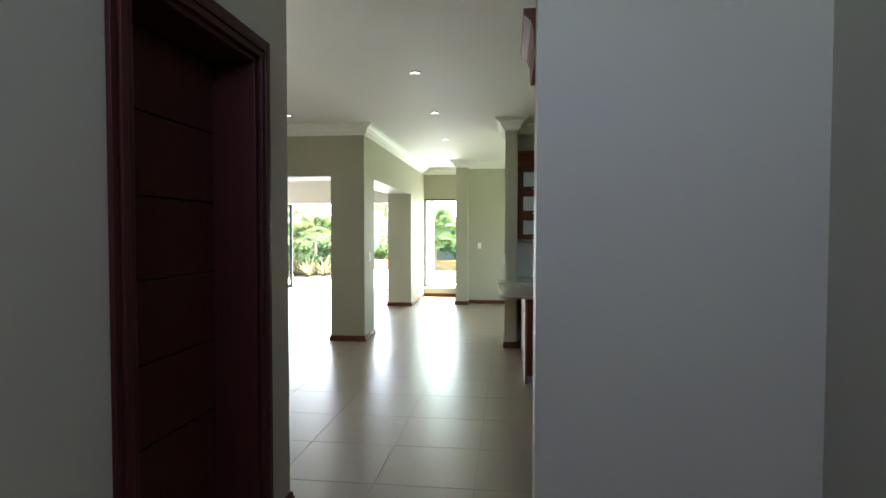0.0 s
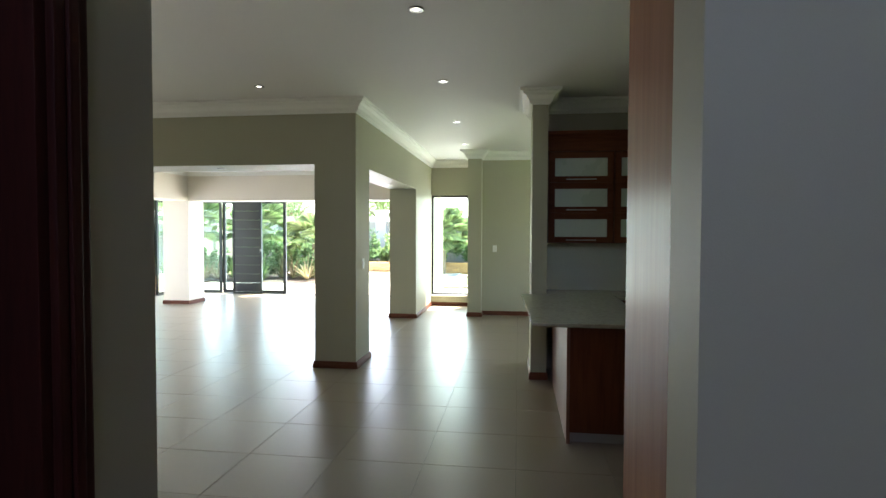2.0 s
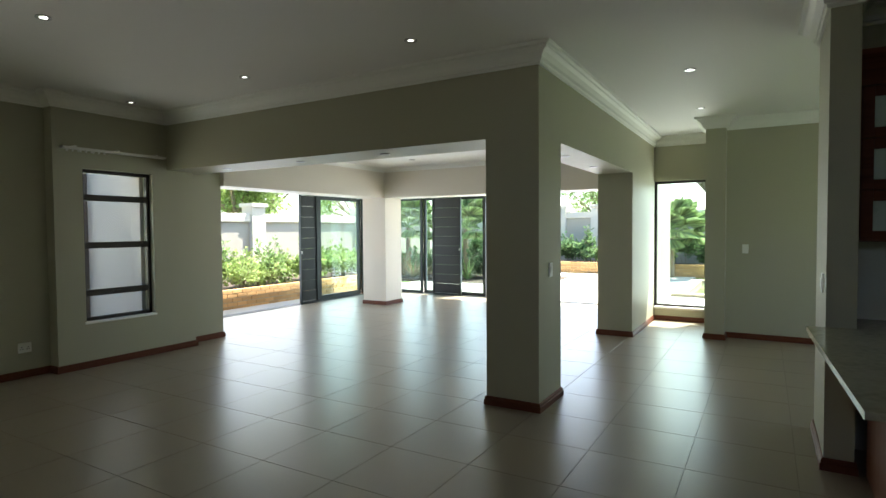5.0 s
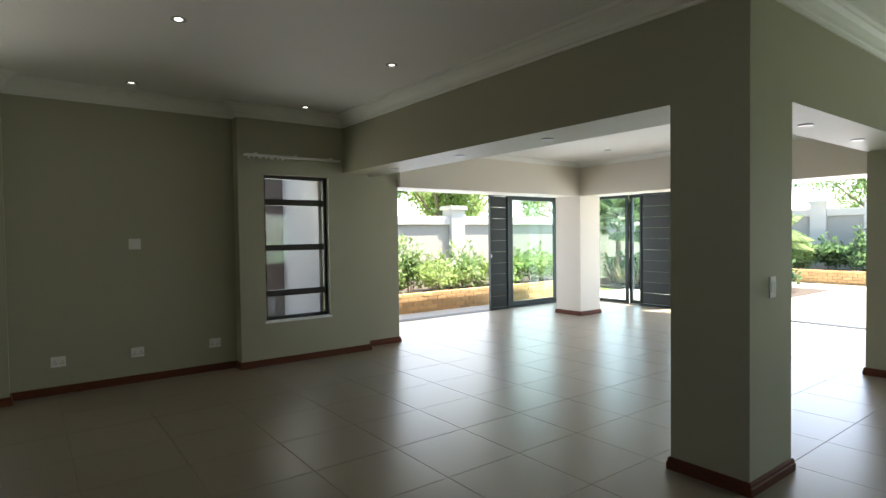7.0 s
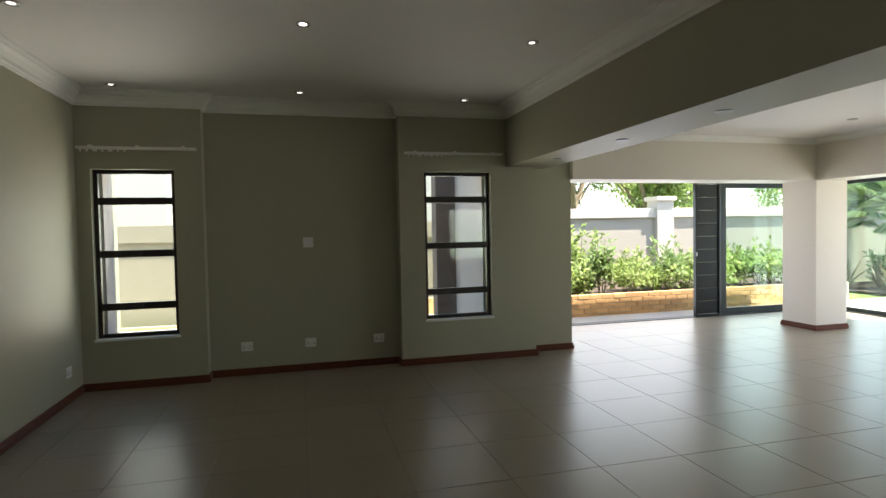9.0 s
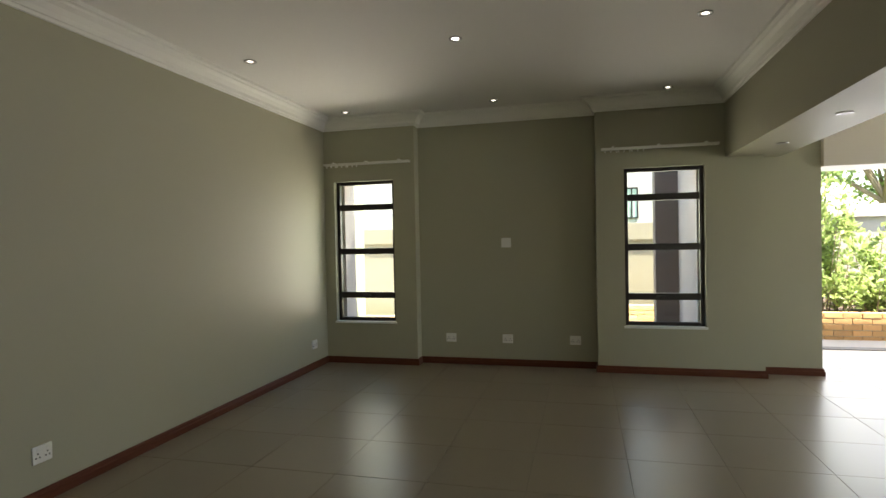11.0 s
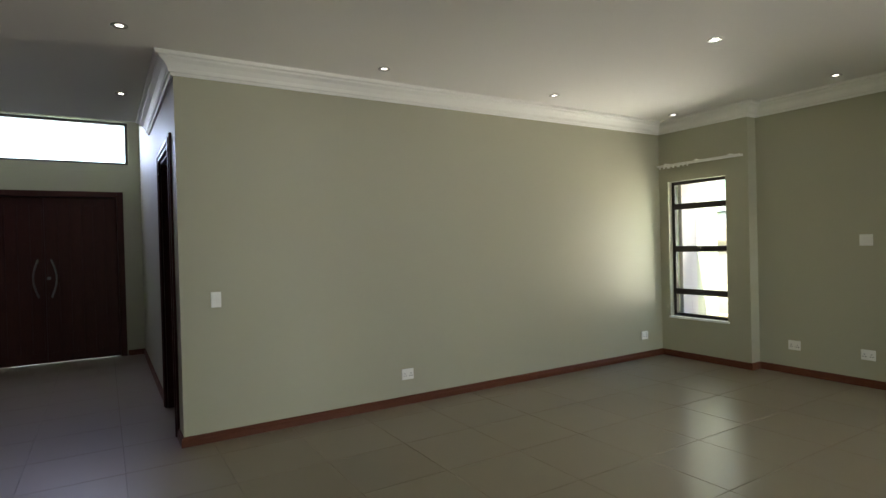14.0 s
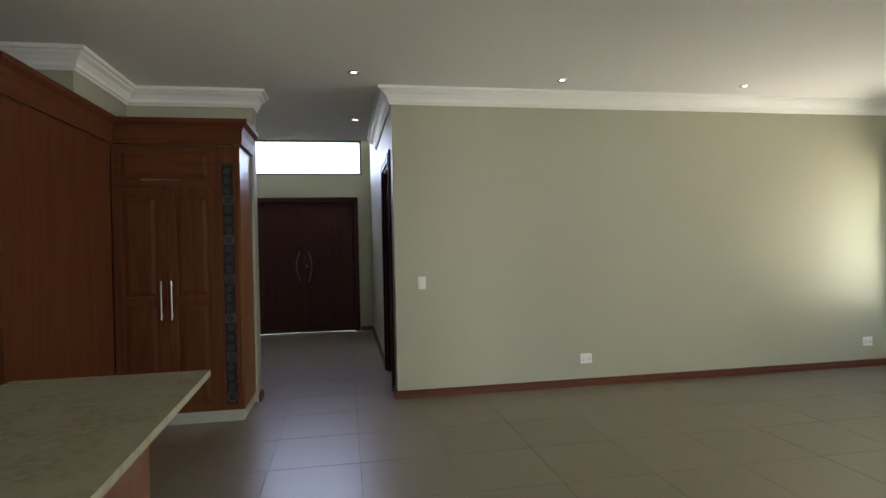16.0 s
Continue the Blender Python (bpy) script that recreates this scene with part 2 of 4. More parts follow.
def cyl(bm, a, b, r, r2=None, seg=16):
    """A tapered rod from a to b."""
    a, b = Vector(a), Vector(b)
    q = (b - a).to_track_quat("Z", "Y")
    bmesh.ops.create_cone(bm, cap_ends=True, segments=seg, radius1=r, radius2=r if r2 is None else r2, depth=(b - a).length,
                          matrix=Matrix.Translation((a + b) / 2) @ q.to_matrix().to_4x4())
    return bm


def tube(bm, pts, r, seg=10):
    """A bent tube along points."""
    rings = []
    for i, p in enumerate(pts):
        p = Vector(p)
        d = (Vector(pts[min(i + 1, len(pts) - 1)]) - Vector(pts[max(i - 1, 0)])).normalized()
        q = d.to_track_quat("Z", "Y")
        rings.append([bm.verts.new(p + q @ Vector((r * math.cos(2 * math.pi * k / seg), r * math.sin(2 * math.pi * k / seg), 0))) for k in range(seg)])
    for a, b in zip(rings, rings[1:]):
        for k in range(seg):
            bm.faces.new((a[k], a[(k + 1) % seg], b[(k + 1) % seg], b[k]))
    bm.faces.new(rings[0][::-1]), bm.faces.new(rings[-1])
    return bm


def mesh_of(name, bm, mat, smooth=False):
    me = bpy.data.meshes.new(name)
    bm.to_mesh(me)
    bm.free()
    me.materials.append(mat)
    if smooth:
        for p in me.polygons:
            p.use_smooth = True
    return me


def part(name, bm, mat, parent, label="", smooth=False):
    ob = new(name, mesh_of(name, bm, mat, smooth))
    ob.parent = parent
    if parent.type == "EMPTY":
        ob.matrix_parent_inverse = parent.matrix_basis.inverted()
    return tagged(ob, label)


def thing(name, at, label, category, group=""):
    ob = new(name)
    ob.location = at
    ob.empty_display_size = 0.1
    return tagged(ob, label, category, group)


def structure(name, bm, mat, label, category, smooth=False):
    return tagged(new(name, mesh_of(name, bm, mat, smooth)), label, category, kind="structure")


def wall_boxes(bm, axis, a0, a1, t0, t1, z0, z1, holes=()):
    """A wall along x or y from a0 to a1, between t0 and t1, with rectangular holes (from, to, bottom, top) right through it."""
    def put(u0, u1, w0, w1):
        if u1 - u0 > 1e-4 and w1 - w0 > 1e-4:
            box(bm, u0, u1, t0, t1, w0, w1) if axis == "x" else box(bm, t0, t1, u0, u1, w0, w1)
    at = a0
    for h0, h1, b0, b1 in sorted(holes):
        put(at, h0, z0, z1)
        put(h0, h1, z0, b0)
        put(h0, h1, b1, z1)
        at = h1
    put(at, a1, z0, z1)
    return bm


def run(bm, path, profile, closed=False):
    """Sweeps a profile (offset from the wall, height) along a path that keeps the room on its left, with mitred corners."""
    n = len(path)
    pts = [Vector(p) for p in path]
    rings = []
    for i in range(n):
        dirs = []
        if i > 0 or closed:
            dirs.append((pts[i] - pts[i - 1]).normalized())
        if i < n - 1 or closed:
            dirs.append((pts[(i + 1) % n] - pts[i]).normalized())
        nor = [Vector((-d.y, d.x)) for d in dirs]
        mit = nor[0] if len(nor) == 1 else (nor[0] + nor[1]) / (1 + nor[0].dot(nor[1]))
        rings.append([bm.verts.new((pts[i].x + mit.x * o, pts[i].y + mit.y * o, z)) for o, z in profile])
    k = len(profile)
    for i in range(n if closed else n - 1):
        a, b = rings[i], rings[(i + 1) % n]
        for j in range(k):
            bm.faces.new((a[j], b[j], b[(j + 1) % k], a[(j + 1) % k]))
    if not closed:
        bm.faces.new(rings[0]), bm.faces.new(rings[-1][::-1])
    bmesh.ops.recalc_face_normals(bm, faces=bm.faces[:])
    return bm


# ---- the shell of the house ----
H, SOFFIT, PATIO, DOORS = 2.955, 2.255, 2.70, 2.25
SOUTH, WEST, RECESS, PIER, HALL = 3.08, -6.77, -6.93, -6.97, -1.155
BX0, BX1, BY0, BY1 = -2.39, -1.92, 7.55, 8.10            # column under the two beams

bm = wall_boxes(bmesh.new(), "x", -8.0, HALL, 2.86, SOUTH, -0.1, 3.2)
structure("wall_south", bm, PAINT, "sage green painted living room wall with a red-brown skirting", "wall")
bm = wall_boxes(bmesh.new(), "y", -1.70, 2.86, HALL - 0.25, HALL, -0.1, 3.8, [(1.80, 2.75, -0.1, 2.35)])
structure("wall_hall_west", bm, PAINT, "sage painted entrance hall wall with a door opening", "wall")
W1, W2 = (3.21, 3.965, 0.505, 2.19), (6.56, 7.355, 0.505, 2.19)
bm = wall_boxes(bmesh.new(), "y", SOUTH, 7.90, -6.97, RECESS, -0.1, 3.2, [W1, W2])
wall_boxes(bm, "y", SOUTH, 4.23, RECESS, WEST, 0, H, [W1])
wall_boxes(bm, "y", 6.27, 7.90, RECESS, WEST, 0, H, [W2])
structure("wall_west", bm, PAINT, "sage painted wall with a shallow recess between two windows", "wall")
bm = wall_boxes(bmesh.new(), "y", SOUTH - 0.2, 7.90, -7.15, -6.972, -0.1, 3.2, [(3.255, *W1[1:]), (6.56, 7.31, *W2[2:])])
structure("wall_west_outer", bm, HOUSEW, "pale lilac-white outer face of the window wall", "wall")
bm = boxes((-8.60, PIER, 7.90, 8.48, -0.1, 3.2), (-9.1, -8.60, 7.90, 8.15, -0.1, 3.2))
structure("wall_pier_west", bm, PAINT, "sage painted pier beside the open patio doors", "wall")
bm = boxes((BX0, BX1, BY0, BY1, 0, SOFFIT))
structure("column", bm, PAINT, "square sage painted column carrying the beams", "column")
bm = boxes((WEST - 0.2, BX1, BY0, BY1, SOFFIT, H + 0.05), (BX0, BX1, BY1, 11.15, SOFFIT, H + 0.05))
structure("beam", bm, PAINT, "deep sage painted downstand beam with recessed lamps in its soffit", "beam")
bm = boxes((BX0, BX1, 11.15, 14.6, -0.1, 3.2))
structure("wall_patio_east", bm, PAINT, "sage painted wall between passage and patio room", "wall")
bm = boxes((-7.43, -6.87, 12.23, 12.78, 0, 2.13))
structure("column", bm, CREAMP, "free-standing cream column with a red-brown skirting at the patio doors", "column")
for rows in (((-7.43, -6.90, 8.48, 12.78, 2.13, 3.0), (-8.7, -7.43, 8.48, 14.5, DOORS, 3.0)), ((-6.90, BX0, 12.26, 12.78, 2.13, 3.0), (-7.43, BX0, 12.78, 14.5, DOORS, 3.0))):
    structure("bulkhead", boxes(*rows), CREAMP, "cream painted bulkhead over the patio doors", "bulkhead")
bm = boxes((-8.7, -8.4, 8.48, 8.85, -0.1, DOORS), (-2.80, BX0, 14.15, 14.5, -0.1, DOORS))
structure("wall_door_jamb", bm, PAINT, "painted jamb at the patio doors", "wall")
FW = (BX1, -1.07, 0.20, 2.25)
bm = wall_boxes(bmesh.new(), "x", BX1, -0.81, 12.85, 13.05, -0.1, 3.2, [FW])
structure("wall_north", bm, PAINT, "sage painted end wall of the passage around a tall window", "wall")
bm = boxes((-1.05, -0.81, 11.50, 12.85, -0.1, 3.2), (-0.81, 3.1, 11.75, 11.95, -0.1, 3.2))
structure("wall_passage_end", bm, PAINT, "sage painted wall with a narrow pilaster", "wall")
bm = boxes((-0.02, 0.135, 7.40, 8.17, -0.1, 3.2), (0.135, 3.1, 7.88, 8.17, -0.1, 3.2))
structure("wall_kitchen_north", bm, PAINT, "sage painted kitchen wall ending in a narrow nib", "wall")
# Opening cut for an added window, sized to lift the dark kitchen.
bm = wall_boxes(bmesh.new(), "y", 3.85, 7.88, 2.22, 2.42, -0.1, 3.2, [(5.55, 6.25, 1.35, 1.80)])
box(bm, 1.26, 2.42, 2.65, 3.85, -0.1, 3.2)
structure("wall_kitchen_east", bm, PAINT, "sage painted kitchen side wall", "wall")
bm = boxes((0.152, 1.26, 2.65, 2.84, -0.1, 3.8))
structure("wall_kitchen_south", bm, PAINT, "pale painted wall between entrance hall and kitchen", "wall")
bm = boxes((1.34, 1.54, -1.70, 2.65, -0.1, 3.8))
structure("wall_hall_east", bm, PAINT, "pale painted entrance hall side wall", "wall")
# The hole takes the added window.
bm = wall_boxes(bmesh.new(), "y", 8.17, 11.75, 2.9, 3.1, -0.1, 3.2, [(9.2, 10.8, 0.65, 2.15)])
structure("wall_passage_east", bm, PAINT, "sage painted passage side wall", "wall")
FRONT = -1.50
bm = bmesh.new()
for z0, z1, hs in ((-0.1, 2.6, [(-0.93, 0.95, -0.1, 2.35)]), (2.6, 3.8, [(-1.01, 1.03, 2.745, 3.355)])):
    wall_boxes(bm, "x", HALL, 1.34, FRONT - 0.2, FRONT, z0, z1, hs)
structure("wall_entrance", bm, PAINT, "pale painted entrance wall with double door and high window", "wall")

bm = boxes((-7.15, 3.1, 0.60, BY1, H, 3.1), (BX0, 3.1, BY1, 13.05, H, 3.1))
structure("ceiling", bm, WHITE, "flat white ceiling with small recessed lamps", "ceiling")
structure("ceiling_hall", boxes((HALL - 0.2, 1.54, -1.7, 0.60, 3.55, 3.8), (HALL, 1.34, 0.54, 0.60, H, 3.55)), WHITE, "raised white entrance hall ceiling", "ceiling")
structure("ceiling_patio", boxes((-6.90, BX0, BY1, 12.26, PATIO, 2.9)), WHITE, "white patio room ceiling inside the bulkhead", "ceiling")

CROWN = [(0, 0), (0.018, 0), (0.024, 0.018), (0.036, 0.022), (0.042, 0.05), (0.066, 0.085), (0.098, 0.104), (0.104, 0.118), (0.128, 0.124), (0.132, 0.149), (0, 0.149)]
crown = [(o, H - 0.149 + z) for o, z in CROWN]
bm = run(bmesh.new(), [(2.9, 11.75), (-0.81, 11.75), (-0.81, 11.50), (-1.05, 11.50), (-1.05, 12.85), (BX1, 12.85), (BX1, BY0), (WEST, BY0), (WEST, 6.27), (RECESS, 6.27),
                   (RECESS, 4.23), (WEST, 4.23), (WEST, SOUTH), (HALL, SOUTH), (HALL, 0.60)], crown)
structure("trim_cornice", bm, PLASTER, "white moulded plaster cornice round the living room", "cornice")
bm = run(bmesh.new(), [(0.152, 2.65), (0.152, 2.84), (1.26, 2.84), (1.26, 3.85), (2.22, 3.85), (2.22, 7.88), (0.135, 7.88), (0.135, 7.40), (-0.02, 7.40), (-0.02, 8.17), (2.9, 8.17)], crown)
structure("trim_cornice", bm, PLASTER, "white moulded plaster cornice round the kitchen", "cornice")
small = [(o * 0.6, PATIO - 0.07 + z * 0.47) for o, z in CROWN]
bm = run(bmesh.new(), [(BX0, BY1), (BX0, 12.26), (-6.90, 12.26), (-6.90, BY1)], small)
structure("trim_cornice", bm, PLASTER, "small white cornice in the patio room", "cornice")

BASE = [(0, 0), (0.020, 0), (0.020, 0.044), (0.014, 0.050), (0.014, 0.067), (0.007, 0.076), (0, 0.076)]
for path, closed in (
    ([(2.9, 11.75), (-0.81, 11.75), (-0.81, 11.50), (-1.05, 11.50), (-1.05, 12.85), (BX1, 12.85), (BX1, 11.15), (BX0, 11.15), (BX0, 14.1)], False),
    ([(BX1, BY0), (BX0, BY0), (BX0, BY1), (BX1, BY1)], True),
    ([(-6.87, 12.23), (-7.43, 12.23), (-7.43, 12.78), (-6.87, 12.78)], True),
    ([(-8.4, 8.48), (PIER, 8.48), (PIER, 7.90), (WEST, 7.90), (WEST, 6.27), (RECESS, 6.27), (RECESS, 4.23), (WEST, 4.23), (WEST, SOUTH), (HALL, SOUTH), (HALL, 2.83)], False),
    ([(HALL, 1.69), (HALL, FRONT), (-0.94, FRONT)], False),
    ([(1.34, FRONT), (1.34, 2.65), (0.152, 2.65), (0.152, 2.84)], False),
    ([(0.135, 7.50), (0.135, 7.40), (-0.02, 7.40), (-0.02, 8.17), (2.9, 8.17)], False),
):
    structure("baseboard", run(bmesh.new(), path, BASE, closed), SKIRT, "red-brown stained wooden skirting board", "skirting")


# ---- windows ----
def frame_bars(bm, a0, a1, b0, b1, z0, z1, w, axis, transoms=(), mullions=()):
    """Outer frame with transoms at heights and mullions at places along the wall."""
    def put(u0, u1, w0, w1):
        box(bm, u0, u1, b0, b1, w0, w1, 0.004) if axis == "x" else box(bm, b0, b1, u0, u1, w0, w1, 0.004)
    put(a0, a0 + w, z0, z1), put(a1 - w, a1, z0, z1)
    put(a0 + w, a1 - w, z0, z0 + w), put(a0 + w, a1 - w, z1 - w, z1)
    for t in transoms:
        put(a0 + w, a1 - w, t - 0.036, t + 0.036)
    for u in mullions:
        put(u - w / 2, u + w / 2, z0 + w, z1 - w)
    return bm


def pane(parent, axis, a0, a1, b, z0, z1, mat=GLASS):
    bm = boxes((a0, a1, b - 0.003, b + 0.003, z0, z1)) if axis == "x" else boxes((b - 0.003, b + 0.003, a0, a1, z0, z1))
    ob = part("pane", bm, mat, parent)
    ob.visible_shadow = False
    return ob


def west_window(name, y0, y1):
    th = thing(name, (-6.85, (y0 + y1) / 2, 0.5), "tall window of four stacked panes in a dark bronze frame", "window")
    th["kind"] = "structure"
    ts = (1.878, 1.347, 0.816)
    part("window_frame", frame_bars(bmesh.new(), y0, y1, -6.89, -6.84, 0.505, 2.19, 0.04, "y", ts), ALU, th)
    zs = [2.15] + [t for t in ts] + [0.545]
    for a, b in zip(zs, zs[1:]):
        hi, lo = a - (0.036 if a != 2.15 else 0), b + (0.036 if b != 0.545 else 0)
        pane(th, "y", y0 + 0.04, y1 - 0.04, -6.865, lo, hi)
    part("window_sill", boxes((-6.84, -6.755, y0 - 0.015, y1 + 0.015, 0.483, 0.507), bevel=0.005), PLASTER, th, "white plastered sill")
    for k, z in enumerate(ts[1:]):
        part("window_latch", boxes((-6.84, -6.815, y0 + 0.32, y0 + 0.42, z - 0.012, z + 0.012), bevel=0.004), ALU, th)
    return th


west_window("window_1", W1[0], W1[1])
west_window("window_2", W2[0], W2[1])
th = thing("window_3", (-1.52, 12.9, 0.2), "tall fixed garden window in a dark bronze frame", "window")
th["kind"] = "structure"
part("window_frame", frame_bars(bmesh.new(), BX1, -1.07, 12.89, 12.95, 0.22, 2.25, 0.04, "x"), ALU, th)
pane(th, "x", BX1 + 0.04, -1.11, 12.92, 0.26, 2.21)
part("window_sill", boxes((BX1, -1.07, 12.82, 12.89, 0.19, 0.225), bevel=0.005), PLASTER, th)
th = thing("window_4", (0.01, -1.6, 2.745), "wide high window over the entrance door, glaring white with daylight", "window")
th["kind"] = "structure"
part("window_frame", frame_bars(bmesh.new(), -1.01, 1.03, -1.62, -1.56, 2.745, 3.355, 0.035, "x"), ALU, th)
pane(th, "x", -0.975, 0.995, -1.59, 2.78, 3.32)

# Out of view; lets sky light in so the kitchen is less dark.
th = thing("window_5", (2.3, 5.9, 1.35), "small unseen kitchen window added for light, in a dark bronze frame", "window")
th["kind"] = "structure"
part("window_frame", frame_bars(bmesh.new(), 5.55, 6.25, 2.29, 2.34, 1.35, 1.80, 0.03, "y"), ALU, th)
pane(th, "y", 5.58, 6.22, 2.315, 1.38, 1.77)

# Never in view; added only to brighten the passage end wall.
th = thing("window_6", (3.0, 10.0, 0.65), "unseen passage side window added for light, in a dark bronze frame", "window")
th["kind"] = "structure"
part("window_frame", frame_bars(bmesh.new(), 9.2, 10.8, 2.98, 3.03, 0.65, 2.15, 0.04, "y"), ALU, th)
pane(th, "y", 9.24, 10.76, 3.005, 0.69, 2.11)

# ---- doors ----
th = thing("door_1", (0.01, -1.6, 0), "closed double entrance door of dark mahogany with curved steel pulls", "door")
th["kind"] = "structure"
F = FRONT
bm = boxes((-0.93, -0.85, F - 0.18, F + 0.015, 0, 2.35), (0.87, 0.95, F - 0.18, F + 0.015, 0, 2.35), (-0.85, 0.87, F - 0.18, F + 0.015, 2.27, 2.35), bevel=0.006)
part("door_frame", bm, DARKWOOD, th)
for x0, x1, hx in ((-0.849, 0.009, -0.09), (0.011, 0.869, 0.11)):
    bm = boxes((x0, x1, F - 0.13, F - 0.085, 0.004, 2.269), (x0, x0 + 0.03, F - 0.16, F - 0.131, 0.004, 2.269), (x1 - 0.02, x1 + 0.02, F - 0.155, F - 0.132, 0.004, 2.269))
    for k in range(6):
        a = x0 + 0.02 + k * (x1 - x0 - 0.04) / 6
        box(bm, a + 0.004, a + (x1 - x0 - 0.04) / 6 - 0.004, F - 0.086, F - 0.073, 0.14, 2.16, 0.004)
    leaf = part("door_leaf", bm, DARKWOOD, th)
    s = 1 if hx > 0 else -1
    pts = [(hx + s * 0.06 * math.sin(math.pi * k / 14) - s * 0.03, F, 0.90 + 0.52 * k / 14) for k in range(15)]
    hb = bmesh.new()
    for q in (pts[1], pts[13]):
        cyl(hb, (q[0], F - 0.075, q[2]), q, 0.009)
    part("door_handle", tube(hb, pts, 0.012), PULL, leaf, "curved steel pull", True)
part("lock", cyl(bmesh.new(), (-0.03, F - 0.075, 1.16), (-0.03, F - 0.06, 1.16), 0.024), PULL, th)

X = HALL
th = thing("door_2", (X - 0.15, 2.28, 0), "dark mahogany side door in a deep moulded frame", "door")
th["kind"] = "structure"
bm = boxes((X - 0.25, X - 0.002, 1.80, 1.845, 0, 2.35), (X - 0.25, X - 0.002, 2.705, 2.75, 0, 2.35), (X - 0.25, X - 0.002, 1.845, 2.705, 2.305, 2.35), bevel=0.004)
part("door_frame", bm, DARKWOOD, th)
bm = bmesh.new()
for d, o in ((0.0, 0.022), (0.033, 0.030), (0.066, 0.020)):
    box(bm, X, X + o, 1.82 - d - 0.031, 1.82 - d, 0, 2.33 + d + 0.031, 0.006)
    box(bm, X, X + o, 2.73 + d, 2.73 + d + 0.031, 0, 2.33 + d + 0.031, 0.006)
    box(bm, X, X + o, 1.82 - d, 2.73 + d, 2.33 + d, 2.33 + d + 0.031, 0.006)
part("architrave", bm, DARKWOOD, th)
bm = bmesh.new()
for k in range(7):
    box(bm, X - 0.25, X - 0.212, 1.848, 2.702, 0.012 + k * 0.327, 0.012 + k * 0.327 + 0.319, 0.005)
leaf = part("door_leaf", bm, DARKWOOD, th, "dark door leaf with horizontal grooves")
part("door_handle", tube(bmesh.new(), [(X - 0.21, 1.92, 1.05), (X - 0.16, 1.92, 1.05), (X - 0.15, 1.95, 1.05), (X - 0.15, 2.04, 1.05)], 0.010), STEEL, leaf, smooth=True)
structure("wall_behind_door", boxes((-1.8, X - 0.30, 1.0, 2.85, 0, 3.0)), PAINT, "dark room wall behind the side door", "wall")


# ---- sliding patio doors ----
def shutter(name, axis, a0, a1, b, label):
    """A dark sliding shutter of broad horizontal boards in a frame."""
    mid = (a0 + a1) / 2
    th = thing(name, (mid, b, 0) if axis == "x" else (b, mid, 0), label, "shutter", "patio door shutters")
    part("shutter_frame", frame_bars(bmesh.new(), a0, a1, b - 0.03, b + 0.03, 0.01, DOORS - 0.004, 0.035, axis), ALUG, th)
    n = 10
    for k in range(n):
        z0, z1 = 0.048 + k * 2.160 / n, 0.048 + (k + 1) * 2.160 / n - 0.0028
        r = (a0 + 0.036, a1 - 0.036, b - 0.009, b + 0.009, z0, z1) if axis == "x" else (b - 0.009, b + 0.009, a0 + 0.036, a1 - 0.036, z0, z1)
        part("slat", boxes(r, bevel=0.005), SLAT, th)
    r = (a1 - 0.03, a1 - 0.01, b - 0.05, b - 0.03, 1.02, 1.08) if axis == "x" else (b + 0.03, b + 0.05, a0 + 0.008, a0 + 0.024, 1.02, 1.08)
    part("lock", boxes(r, bevel=0.004), STEEL, th)
    return th


def sliding_door(name, axis, a0, a1, b, label, stile=0.07):
    mid = (a0 + a1) / 2
    th = thing(name, (mid, b, 0) if axis == "x" else (b, mid, 0), label, "sliding door", "patio sliding doors")
    part("door_frame", frame_bars(bmesh.new(), a0, a1, b - 0.025, b + 0.025, 0.012, DOORS - 0.004, stile, axis), ALUG, th)
    pane(th, axis, a0 + stile, a1 - stile, b, 0.012 + stile, DOORS - 0.004 - stile, GLASSG)
    return th


shutter("folding_shutter", "y", 11.52, 12.01, -8.48, "charcoal slatted metal shutter pushed aside at the patio doors")
sliding_door("sliding_door", "y", 12.09, 13.52, -8.55, "tall green-tinted glass sliding door in a charcoal frame", 0.10)
sliding_door("sliding_door", "y", 13.52, 14.22, -8.50, "narrow green-tinted glass door panel at the corner", 0.06)
shutter("folding_shutter", "x", -7.00, -6.26, 14.26, "charcoal slatted metal shutter pushed aside at the patio doors")
sliding_door("sliding_door", "x", -8.40, -7.32, 14.32, "tall green-tinted glass sliding door in a charcoal frame", 0.06)
sliding_door("sliding_door", "x", -7.32, -5.70, 14.38, "tall green-tinted glass sliding door in a charcoal frame", 0.07)
bm = boxes((-8.60, -8.44, 8.85, 14.40, -0.005, 0.008), (-8.44, -2.80, 14.22, 14.40, -0.005, 0.008), bevel=0.002)
structure("trim_door_track", bm, ALUG, "dark metal sliding door track in the floor", "door track")


